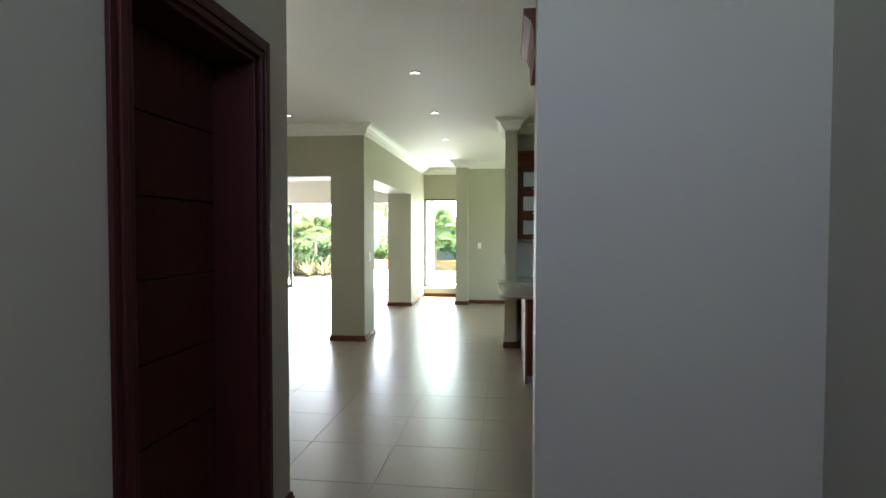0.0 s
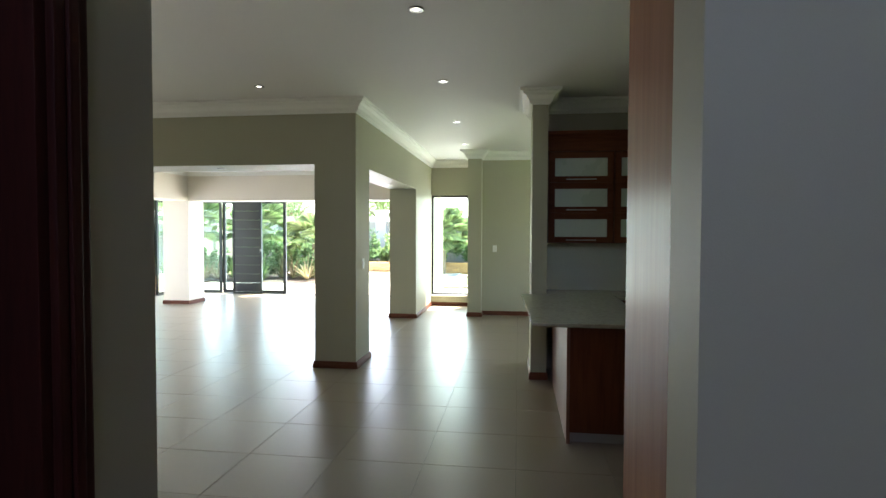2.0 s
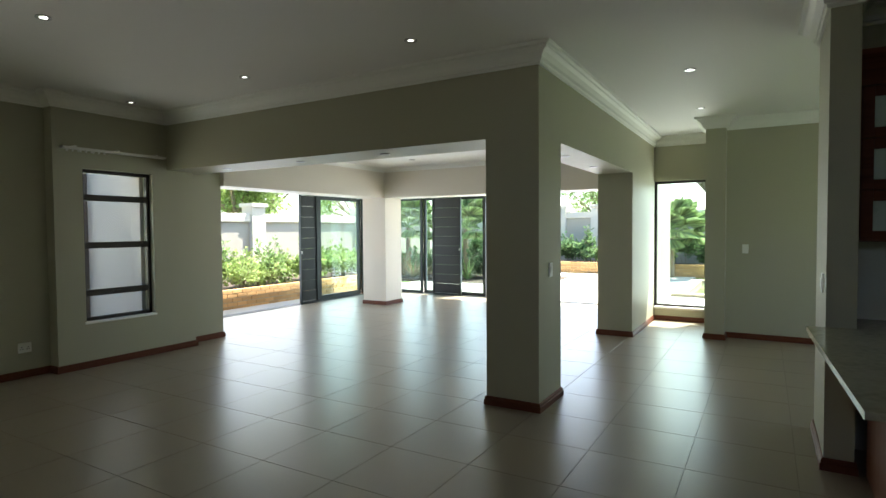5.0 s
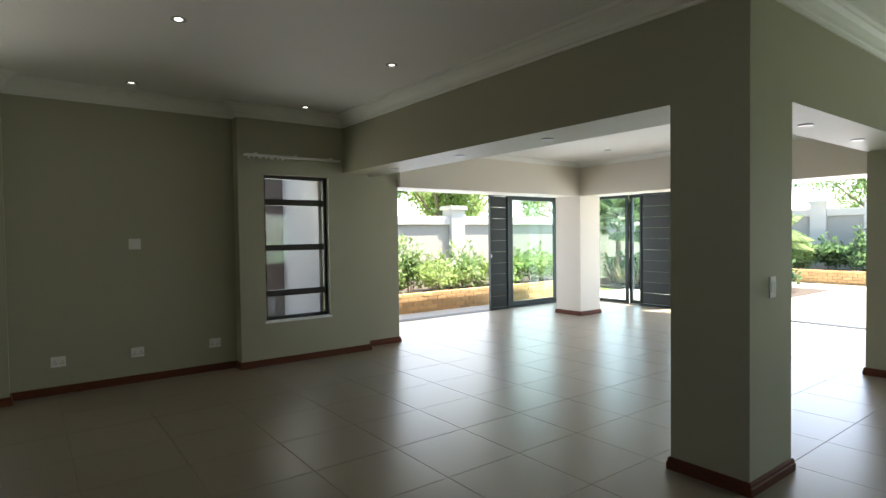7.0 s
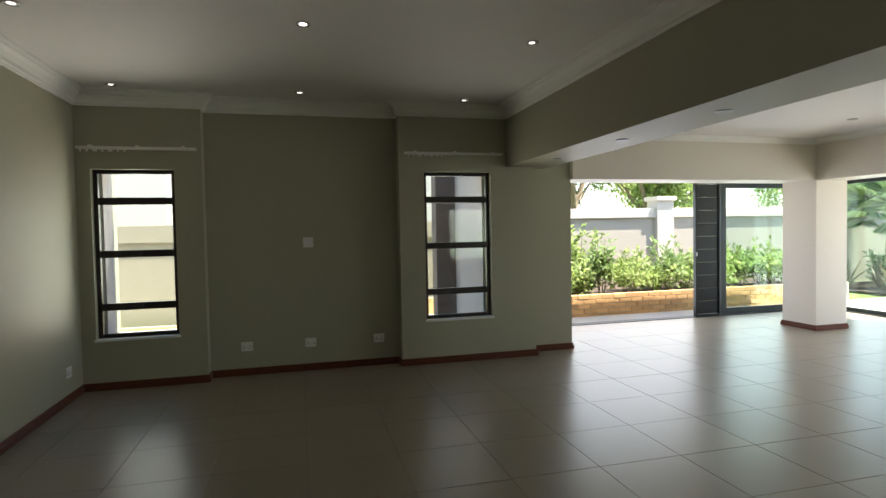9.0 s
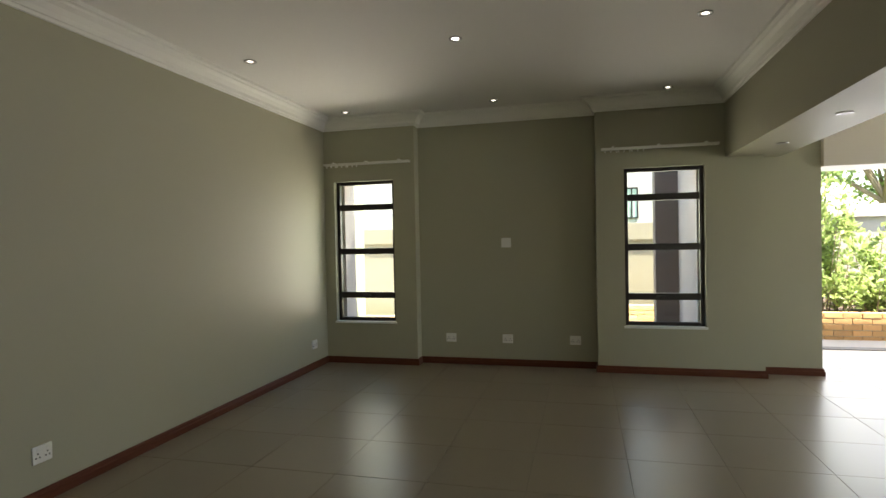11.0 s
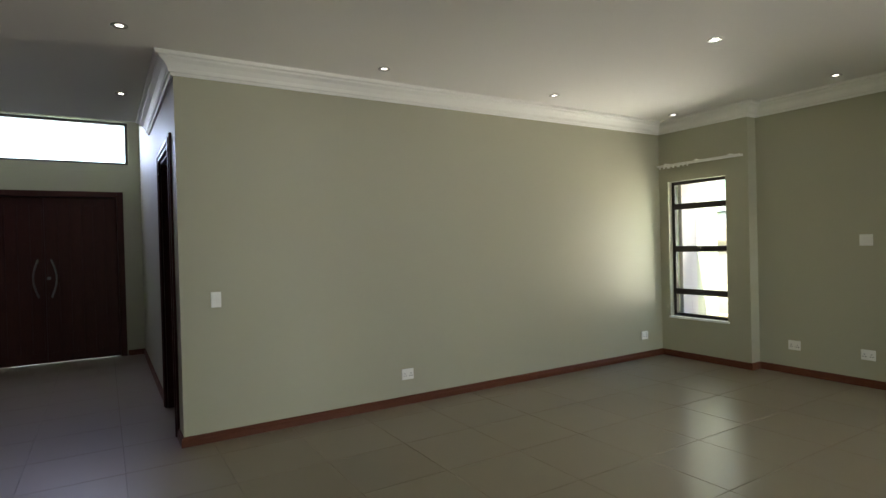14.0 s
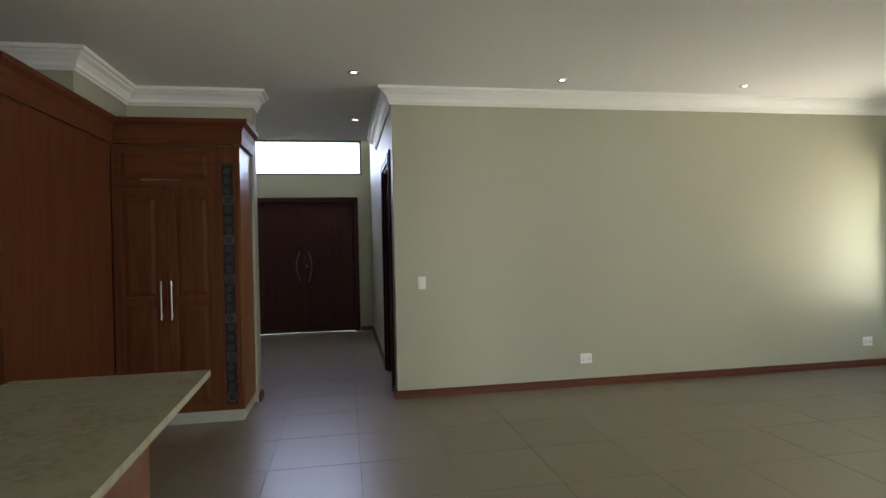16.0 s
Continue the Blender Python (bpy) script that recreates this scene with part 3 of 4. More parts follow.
# ---- lamps, switches, sockets, rods ----
def downlight(at, bright=False):
    th = thing("downlight", at, "bright lit recessed ceiling lamp with chrome rim" if bright else "small lit recessed ceiling lamp with chrome rim", "ceiling lamp", "recessed ceiling lamps")
    x, y, z = at
    bm = bmesh.new()
    prof = [(0.050, 0.0), (0.052, -0.006), (0.044, -0.008), (0.024, -0.003)]
    rings = [[bm.verts.new((x + r * math.cos(2 * math.pi * k / 24), y + r * math.sin(2 * math.pi * k / 24), z + d)) for k in range(24)] for r, d in prof]
    for a, b in zip(rings, rings[1:]):
        for k in range(24):
            bm.faces.new((a[k], b[k], b[(k + 1) % 24], a[(k + 1) % 24]))
    part("rim", bm, RIM, th, smooth=True)
    bm = bmesh.new()
    bm.faces.new([bm.verts.new((x + 0.025 * math.cos(-2 * math.pi * k / 24), y + 0.025 * math.sin(-2 * math.pi * k / 24), z - 0.0025)) for k in range(24)])
    part("lens", bm, LEDB if bright else LED, th)
    return th


first = downlight((-4.63, 6.95, H))
for x, y in ((-2.72, 6.92), (-0.877, 6.95), (-6.54, 6.98), (-6.50, 5.22), (-4.59, 3.52), (-6.50, 3.50), (-2.70, 3.52), (-0.80, 3.55),
             (-0.965, 8.92), (-1.05, 10.78), (-0.82, 5.23), (-0.85, 1.78)):
    copy_thing(first, pose(x, y, H))
downlight((-4.59, 5.24, H), True)
for x, y, z in ((-3.64, 7.83, SOFFIT), (-4.78, 7.82, SOFFIT), (-6.0, 7.83, SOFFIT), (-2.17, 9.0, SOFFIT), (-2.18, 10.15, SOFFIT), (-5.6, 11.3, PATIO)):
    c = copy_thing(first, pose(x, y, z))
    for o in c.children:
        if o.name.startswith("lens"):
            o.data = o.data.copy()
            o.data.materials[0] = PLINTH
    tagged(c, "small unlit recessed lamp with chrome rim")


def plate(name, m, w, h, label, category, kind):
    """A wall plate in the plane y = 0 of m, facing -y; kind: socket, switch or blank."""
    th = new(name)
    th.matrix_basis = m
    tagged(th, label, category, "wall sockets" if kind == "socket" else "")
    p = part("face_plate", box(bmesh.new(), -w / 2, w / 2, -0.010, 0, -h / 2, h / 2, 0.004, m), PLASTIC, th)
    if kind == "socket":
        for u in (-w / 4, w / 4):
            part("switch", box(bmesh.new(), u - 0.009, u + 0.009, -0.014, -0.010, h * 0.2, h * 0.38, 0.002, m), PLASTIC, p)
            for du, dz in ((0, 0.006), (-0.011, -0.016), (0.011, -0.016)):
                # No real hole: a dark block gives the shade inside it.
                part("socket_hole", box(bmesh.new(), u + du - 0.0042, u + du + 0.0042, -0.0112, -0.0098, dz - 0.0042, dz + 0.0042, 0, m), HOLESHADE, p)
    elif kind == "switch":
        for u in (-w / 5, w / 5):
            part("switch", box(bmesh.new(), u - 0.012, u + 0.012, -0.015, -0.010, -0.03, 0.03, 0.003, m), PLASTIC, p)
    return th


west = lambda y, z, x=RECESS: pose(x, y, z, 0, 0, 90)      # on a wall that faces +x
south = lambda x, z: pose(x, SOUTH, z, 0, 0, 180)          # on a wall that faces +y
for y in (4.60, 5.27, 6.03):
    plate("wall_socket", west(y, 0.31), 0.12, 0.10, "white double socket on the sage wall", "socket", "socket")
plate("blank_plate", west(5.27, 1.42), 0.11, 0.11, "white blank television outlet plate on the sage wall", "wall plate", "blank")
for x in (-3.07, -6.42):
    plate("wall_socket", south(x, 0.28), 0.12, 0.10, "white double socket on the sage wall", "socket", "socket")
plate("light_switch", south(-1.41, 1.10), 0.075, 0.12, "white light switch near the wall's end", "light switch", "switch")
plate("light_switch", pose(-0.58, 11.75, 1.21), 0.075, 0.12, "white light switch on the passage end wall", "light switch", "switch")
plate("light_switch", pose(BX1, 7.82, 1.15, 0, 0, 90), 0.075, 0.12, "white light switch on the column", "light switch", "switch")
plate("light_switch", pose(-0.02, 7.58, 1.14, 0, 0, -90), 0.075, 0.12, "white light switch on the kitchen nib", "light switch", "switch")


def curtain_track(y0, y1):
    th = thing("curtain_track", (-6.71, (y0 + y1) / 2, 2.39), "white double curtain track with runners above the window", "curtain track", "curtain tracks")
    for x in (-6.735, -6.685):
        part("rail", boxes((x - 0.011, x + 0.011, y0, y1, 2.378, 2.402), bevel=0.004), PLASTIC, th)
    for y in (y0 + 0.12, (y0 + y1) / 2, y1 - 0.12):
        part("bracket", boxes((WEST, -6.67, y - 0.012, y + 0.012, 2.403, 2.416), bevel=0.003), PLASTIC, th)
    for k in range(9):
        y = y0 + 0.04 + 0.045 * k + 0.012 * (k % 3)
        part("runner", boxes((-6.694, -6.676, y - 0.006, y + 0.006, 2.351, 2.378), bevel=0.003), PLASTIC, th)


curtain_track(3.12, 4.19)
curtain_track(6.33, 7.48)


# ---- kitchen ----
def raised(bm, u0, u1, w, z0, z1, m, proud=0.012, edge=0.045):
    """A raised field, its edges sloped, on the plane y = w, facing -y."""
    lo = [bm.verts.new(m @ Vector(p)) for p in ((u0, w, z0), (u1, w, z0), (u1, w, z1), (u0, w, z1))]
    hi = [bm.verts.new(m @ Vector(p)) for p in ((u0 + edge, w - proud, z0 + edge), (u1 - edge, w - proud, z0 + edge), (u1 - edge, w - proud, z1 - edge), (u0 + edge, w - proud, z1 - edge))]
    bm.faces.new(hi)
    for k in range(4):
        bm.faces.new((lo[k], lo[(k + 1) % 4], hi[(k + 1) % 4], hi[k]))


def front(name, mat, parent, u0, u1, z0, z1, m, fields=1, rail=0.065, d=0.020):
    """A framed front with raised panels: the front plane is y = -d, facing -y."""
    bm, panels = bmesh.new(), []
    box(bm, u0, u0 + rail, -d, 0, z0, z1, 0.003, m), box(bm, u1 - rail, u1, -d, 0, z0, z1, 0.003, m)
    hs = [z0 + (z1 - z0) * k / fields for k in range(fields + 1)]
    for k in range(fields + 1):
        h = hs[k]
        a, b = (h, h + rail) if k == 0 else (h - rail, h) if k == fields else (h - rail / 2, h + rail / 2)
        box(bm, u0 + rail, u1 - rail, -d, 0, a, b, 0.003, m)
    for k in range(fields):
        a = hs[k] + (rail if k == 0 else rail / 2)
        b = hs[k + 1] - (rail if k == fields - 1 else rail / 2)
        pb = box(bmesh.new(), u0 + rail, u1 - rail, -d * 0.45, 0, a, b, 0, m)
        raised(pb, u0 + rail + 0.008, u1 - rail - 0.008, -d * 0.46, a + 0.008, b - 0.008, m, 0.010, 0.035)
        panels.append(pb)
    ob = part(name, bm, mat, parent)
    for pb in panels:
        part("panel", pb, mat, ob)
    return ob


def bar(m, u0, z0, u1, z1, w=-0.05, r=0.0055):
    """A bar pull with two posts, in front of the plane y = -0.02."""
    bm = cyl(bmesh.new(), m @ Vector((u0, w, z0)), m @ Vector((u1, w, z1)), r, seg=10)
    for f in (0.12, 0.88):
        u, z = u0 + (u1 - u0) * f, z0 + (z1 - z0) * f
        cyl(bm, m @ Vector((u, -0.02, z)), m @ Vector((u, w, z)), r * 0.8, seg=8)
    return bm


def kitchen_thing(name, m, label, category, group=""):
    th = new(name)
    th.matrix_basis = m
    return tagged(th, label, category, group)


# wall cabinets: three units of three lift-up glazed doors
NM = pose(0, 7.53, 0)                                         # fronts facing -y
cols = [(0.150, 0.808), (0.814, 1.492), (1.498, 2.150)]
for u0, u1 in cols:
    th = kitchen_thing("wall_cabinet", NM @ pose(u0, 0, 1.405), "red-brown wooden wall cabinet with three frosted glass flaps", "cabinet", "glazed wall cabinets")
    bm = boxes((u0, u0 + 0.018, 0.002, 0.345, 1.405, 2.345), (u1 - 0.018, u1, 0.002, 0.345, 1.405, 2.345), (u0 + 0.018, u1 - 0.018, 0.33, 0.345, 1.405, 2.345), m=NM)
    for z in (1.405, 1.709, 2.022, 2.327):
        box(bm, u0 + 0.018, u1 - 0.018, 0.002, 0.33, z, z + 0.018, 0, NM)
    part("body", bm, WOOD, th)
    for z0, z1 in ((1.408, 1.712), (1.718, 2.025), (2.031, 2.340)):
        bm, r = bmesh.new(), 0.062
        a, b = u0 + 0.004, u1 - 0.004
        box(bm, a, a + r, -0.02, 0, z0, z1, 0.003, NM), box(bm, b - r, b, -0.02, 0, z0, z1, 0.003, NM)
        box(bm, a + r, b - r, -0.02, 0, z0, z0 + r, 0.003, NM), box(bm, a + r, b - r, -0.02, 0, z1 - r, z1, 0.003, NM)
        d = part("door", bm, WOODH, th)
        part("pane", box(bmesh.new(), a + r - 0.004, b - r + 0.004, -0.010, -0.005, z0 + r - 0.004, z1 - r + 0.004, 0, NM), FROST, d, "frosted greenish glass pane")
        mid = (a + b) / 2
        part("handle", bar(NM, mid - 0.15, z0 + 0.028, mid + 0.15, z0 + 0.028), STEEL, d, "slim steel bar handle")
PEL = [(0.0, 2.347), (0.022, 2.347), (0.028, 2.38), (0.028, 2.44), (0.045, 2.49), (0.075, 2.52), (0.08, 2.55), (0.0, 2.55)]
th = thing("cabinet_cornice", (1.15, 7.5, 2.31), "moulded red-brown wooden cornice along the wall cabinets", "cabinet cornice")
part("moulding", run(bmesh.new(), [(2.19, 7.53), (0.140, 7.53)], PEL), WOODH, th)
part("top_board", boxes((0.140, 2.19, 7.53, 7.876, 2.347, 2.365)), WOODH, th)

# splashback
th = thing("splashback", (1.15, 7.87, 0.93), "glossy pale splashback between worktop and wall cabinets", "splashback")
for k in range(2):
    part("panel", boxes((0.140 + k * 1.038, 0.140 + (k + 1) * 1.038 - 0.002, 7.868, 7.879, 0.884, 1.402), bevel=0.001), SPLASH, th)
plate("wall_socket", pose(1.55, 7.866, 1.13), 0.12, 0.10, "white double socket on the splashback", "socket", "socket")

# base units below the worktop
BM = pose(0, 7.30, 0)
for u0, u1 in ((0.86, 1.50), (1.505, 2.19)):
    th = kitchen_thing("drawer_unit", BM @ pose(u0, 0, 0), "red-brown wooden base unit with three drawers and steel handles", "base cabinet", "kitchen base units")
    part("body", boxes((u0, u1, 0.002, 0.57, 0.10, 0.852), m=BM), WOOD, th)
    part("plinth", boxes((u0, u1, 0.05, 0.07, 0.0, 0.10), m=BM), PLINTH, th)
    for z0, z1 in ((0.105, 0.395), (0.40, 0.655), (0.66, 0.848)):
        d = front("drawer", WOODH, th, u0 + 0.004, u1 - 0.004, z0, z1, BM, rail=0.05)
        mid = (u0 + u1) / 2
        part("handle", bar(BM, mid - 0.14, z1 - 0.06, mid + 0.14, z1 - 0.06), STEEL, d)

# peninsula
th = thing("peninsula_unit", (0.48, 6.4, 0), "red-brown wooden peninsula base, its plain back panel paled for reflected light", "base cabinet")
part("body", boxes((0.225, 0.77, 5.68, 7.40, 0.10, 0.852), bevel=0.003), WOOD, th)
part("end_panel", boxes((0.215, 0.78, 5.66, 5.68, 0.09, 0.852), bevel=0.003), WOOD, th)
part("back_panel", boxes((0.195, 0.222, 5.68, 7.41, 0.0, 0.852), bevel=0.003), WOODG, th, "smooth varnished red-brown back panel")
part("plinth", boxes((0.23, 0.74, 5.73, 7.40, 0.0, 0.10)), PLINTH, th, "grey plinth set back below the end panel")
th = thing("worktop", (0.6, 6.8, 0.865), "speckled cream and green granite worktop with a polished rounded edge", "worktop")
for out in ([(-0.050, 5.58), (0.80, 5.58), (0.80, 7.2295), (0.80, 7.3975), (-0.12, 7.3975)],
            [(0.8015, 7.23), (2.21, 7.23), (2.21, 7.866), (0.137, 7.866), (0.137, 7.399), (0.8015, 7.399)]):
    bm = bmesh.new()
    f = bm.faces.new([bm.verts.new((x, y, 0.8535)) for x, y in out])
    ex = bmesh.ops.extrude_face_region(bm, geom=[f])
    bmesh.ops.translate(bm, vec=(0, 0, 0.030), verts=[v for v in ex["geom"] if isinstance(v, bmesh.types.BMVert)])
    bmesh.ops.recalc_face_normals(bm, faces=bm.faces[:])
    bmesh.ops.bevel(bm, geom=[e for e in bm.edges if abs(e.verts[0].co.z - e.verts[1].co.z) < 1e-5 and max(e.verts[0].co.y, e.verts[1].co.y) < 7.3], offset=0.009, segments=3, profile=0.5, affect="EDGES")
    part("slab", bm, GRANITE, th)

# tall larder with wine rack
FY = 3.42
TM = pose(0, FY, 0, 0, 0, 180)                              # fronts facing +y; u runs towards -x
th = kitchen_thing("larder_cabinet", pose(0.65, FY, 0), "tall red-brown wooden larder with raised panel doors and a wine rack", "cabinet")
U = lambda x: -x
part("body", boxes((0.197, 1.175, 2.845, FY - 0.002, 0.10, 2.345)), WOOD, th)
part("side_panel", boxes((0.175, 0.195, 2.845, FY + 0.005, 0.10, 2.345), bevel=0.003), WOODV, th, "varnished red-brown side panel")
part("plinth", boxes((0.190, 1.175, 2.85, FY - 0.02, 0.0, 0.10)), PLINTH, th, "pale grey plinth")
for x0, x1, hx in ((0.360, 0.764, 0.727), (0.768, 1.172, 0.807)):
    d = front("door", WOOD, th, U(x1), U(x0), 0.105, 1.985, TM, 2, 0.075)
    part("handle", bar(TM, U(hx), 0.89, U(hx), 1.21), STEEL, d, "long vertical steel bar handle")
d = front("door", WOODH, th, U(1.172), U(0.360), 1.99, 2.340, TM, 1)
part("handle", bar(TM, U(0.94), 2.045, U(0.64), 2.045), STEEL, d, "slim steel bar handle")
for row in ((0.199, 0.230, 0.105, 2.340), (0.320, 0.357, 0.105, 2.340), (0.230, 0.320, 2.19, 2.340), (0.230, 0.320, 0.105, 0.16)):
    part("stile", boxes((row[0], row[1], FY, FY + 0.02, row[2], row[3]), bevel=0.002), WOOD, th)
# Dark sheet on the solid body, in place of a recess in shade.
rack = part("wine_rack", boxes((0.230, 0.320, FY - 0.0015, FY + 0.0015, 0.16, 2.19)), HOLESHADE, th, "narrow wine rack with a dark sheet for its shaded recess")
for k in range(24):
    z, ring = 0.215 + k * 0.083, bmesh.new()
    pts = [(0.275 + 0.039 * math.cos(2 * math.pi * a / 18), FY + 0.012, z + 0.040 * math.sin(2 * math.pi * a / 18)) for a in range(19)]
    tube(ring, pts, 0.0055, 6)
    # Every fourth ring is paler steel, put in for the glints.
    part("bottle_ring", ring, PULL if k % 4 == 0 else BLACK, rack, smooth=True)
part("cornice", run(bmesh.new(), [(0.175, 2.845), (0.175, FY + 0.01), (1.178, FY + 0.01)], PEL), WOODH, th, "moulded wooden cornice")

# fridge housing beside it, plain side panel towards the room
th = thing("fridge_housing", (1.6, 4.4, 0), "tall red-brown wooden fridge housing with a plain side panel", "cabinet")
part("side_panel", boxes((1.180, 1.210, 3.855, 4.92, 0.0, 2.345), bevel=0.003), WOOD, th)
part("filler_panel", boxes((1.180, 1.210, FY + 0.025, 3.853, 0.0, 2.345), bevel=0.003), WOOD, th)
part("body", boxes((1.215, 2.21, 3.86, 4.91, 0.10, 2.345)), WOOD, th)
part("cornice", run(bmesh.new(), [(1.180, FY + 0.012), (1.180, 4.93), (2.20, 4.93)], PEL), WOODH, th)

# ---- garden ----
rng = np.random.default_rng(4)
g = boxes((-400, 400, -400, 400, -0.30, -0.065))
tagged(new("ground", mesh_of("ground", g, LAWN)), "sunlit lawn and garden ground", "ground", kind="structure")
bm = boxes((-10.6, -7.15, -3.0, 7.9, -0.06, -0.023), (-9.3, -8.6, 8.15, 14.4, -0.06, -0.02), (-9.3, -2.2, 14.4, 21.9, -0.06, -0.02), (-2.2, 3.0, 14.4, 16.4, -0.06, -0.0205), (-0.81, 3.0, 11.95, 14.4, -0.06, -0.021), (-1.975, -0.81, 13.05, 14.4, -0.06, -0.022))
structure("pavement", bm, PAVE, "pale sunlit concrete paving outside the doors", "paving")
bm = boxes((-2.15, 2.5, 16.4, 16.7, -0.06, 0.05), (-2.15, -1.85, 16.7, 20.0, -0.06, 0.05), (-2.15, 2.5, 20.0, 20.3, -0.06, 0.05), bevel=0.01)
structure("pavement_pool_edge", bm, COPING, "tan stone coping round the garden pool, darkened for the inner wall's shadow", "pool coping")
structure("water", boxes((-1.85, 2.5, 16.7, 20.0, -0.06, -0.035)), WATER, "still olive-green pool water", "water")


structure("ground_bed", boxes((-11.7, -5.6, 17.2, 20.2, -0.06, 0.0)), SOIL, "planted garden bed", "garden bed")


def leaves(name, centres, radii, n, size, mat, parent, lean=0.35, long=2.0, label=""):
    """Many small bent leaves scattered in ellipsoid clumps, denser to the outside."""
    vs, fs = [], []
    w = np.array([r[0] * r[1] * r[2] for r in radii]) ** 0.67
    w = w / w.sum()
    for c, r, share in zip(centres, radii, w):
        k = max(8, int(n * share))
        d = rng.normal(size=(k, 3))
        d /= np.linalg.norm(d, axis=1)[:, None]
        rad = rng.random(k) ** 0.45 * (0.8 + 0.35 * rng.random(k))
        p = np.array(c) + d * rad[:, None] * np.array(r)
        for q, o in zip(p, d):
            a = rng.normal(size=3) * 0.8 + o * 0.6 + np.array((0, 0, lean))
            a /= np.linalg.norm(a)
            b = np.cross(a, rng.normal(size=3))
            b /= np.linalg.norm(b)
            s = size * (0.6 + 0.8 * rng.random())
            nrm = np.cross(a, b)
            i = len(vs)
            vs += [q, q + a * s * long * 0.5 + b * s * 0.5 + nrm * s * 0.15, q + a * s * long, q + a * s * long * 0.5 - b * s * 0.5 + nrm * s * 0.15]
            fs += [(i, i + 1, i + 2), (i, i + 2, i + 3)]
    me = bpy.data.meshes.new(name)
    me.from_pydata([tuple(v) for v in vs], [], fs)
    me.materials.append(mat)
    ob = new(name, me)
    ob.parent = parent
    ob.matrix_parent_inverse = parent.matrix_basis.inverted()
    return tagged(ob, label)


def bush(at, w, h, mat, n=900, size=0.05, label="leafy yellow-green shrub in the brick planter", spikes=5):
    th = thing("shrub", at, label, "shrub", "garden shrubs")
    x, y, z = at
    cs, rs, bm = [], [], bmesh.new()
    for k in range(7):
        a, r = rng.random() * 6.28, rng.random() * w * 0.6
        cs.append((x + r * math.cos(a), y + r * math.sin(a), z + h * (0.25 + 0.4 * rng.random())))
        q = w * (0.28 + 0.25 * rng.random())
        rs.append((q, q, q * 0.85))
    for k in range(spikes):
        a, r = rng.random() * 6.28, rng.random() * w * 0.8
        tip = (x + r * math.cos(a), y + r * math.sin(a), z + h * (0.75 + 0.35 * rng.random()))
        cs.append((tip[0], tip[1], tip[2] - 0.12 * h)), rs.append((0.07, 0.07, 0.22 * h))
        cyl(bm, (x + r * 0.3 * math.cos(a), y + r * 0.3 * math.sin(a), z), tip, 0.010, 0.004, 5)
    part("stems", bm, BARK, th)
    leaves("foliage", cs, rs, n, size, mat, th)
    return th


def spiky(at, n, length, mat, label):
    """A clump of arching strap leaves."""
    th = thing("strap_leaf_plant", at, label, "plant", "strap-leaved plants")
    bm = bmesh.new()
    x, y, z = at
    for k in range(n):
        a, e, l = rng.random() * 6.28, 0.5 + rng.random() * 0.9, length * (0.6 + 0.5 * rng.random())
        prev = None
        for j in range(5):
            t = j / 4
            r = l * t * math.cos(e)
            hz = l * t * math.sin(e) - 0.45 * l * t * t * math.cos(e)
            wd = 0.022 * (1 - t) + 0.002
            c = (x + r * math.cos(a), y + r * math.sin(a), z + max(hz, 0.01))
            u, v = bm.verts.new((c[0] - wd * math.sin(a), c[1] + wd * math.cos(a), c[2])), bm.verts.new((c[0] + wd * math.sin(a), c[1] - wd * math.cos(a), c[2]))
            if prev:
                bm.faces.new((prev[0], prev[1], v, u))
            prev = (u, v)
    part("foliage", bm, mat, th)
    return th


def palm(at, height, n, length):
    th = thing("palm_tree", at, "fan palm with a rough trunk and bright arching fronds", "palm tree")
    x, y, z = at
    bm = bmesh.new()
    for k in range(10):
        a, b = z + height * k / 10, z + height * (k + 1) / 10
        cyl(bm, (x, y, a), (x, y, b), 0.13 - 0.005 * k, 0.10 - 0.005 * k, 10)
    part("trunk", bm, BARK, th)
    bm = bmesh.new()
    for k in range(n):
        a, e = k * 2.399 + rng.random() * 0.3, 1.25 - 1.6 * (k / n) + 0.2 * rng.random()
        d = Vector((math.cos(a) * math.cos(e), math.sin(a) * math.cos(e), math.sin(e)))
        base = Vector((x, y, z + height))
        hub = base + d * length * 0.5
        tube(bm, [base, base + d * length * 0.25 + Vector((0, 0, 0.02)), hub], 0.010, 5)
        side = d.cross(Vector((0, 0, 1))).normalized()
        up = side.cross(d).normalized()
        for j in range(38):
            th2 = -1.6 + 3.2 * j / 37
            q = (d * math.cos(th2) + side * math.sin(th2)).normalized()
            l = length * (0.42 + 0.12 * math.cos(th2))
            tip = hub + q * l - Vector((0, 0, 0.16 * length)) + up * 0.05
            midp = hub + q * l * 0.6 + up * 0.02
            wv = q.cross(up).normalized() * 0.011
            v0, v1, v2, v3 = (bm.verts.new(p) for p in (hub, midp + wv, tip, midp - wv))
            bm.faces.new((v0, v1, v2)), bm.faces.new((v0, v2, v3))
    part("crown", bm, LEAF_P, th)
    return th


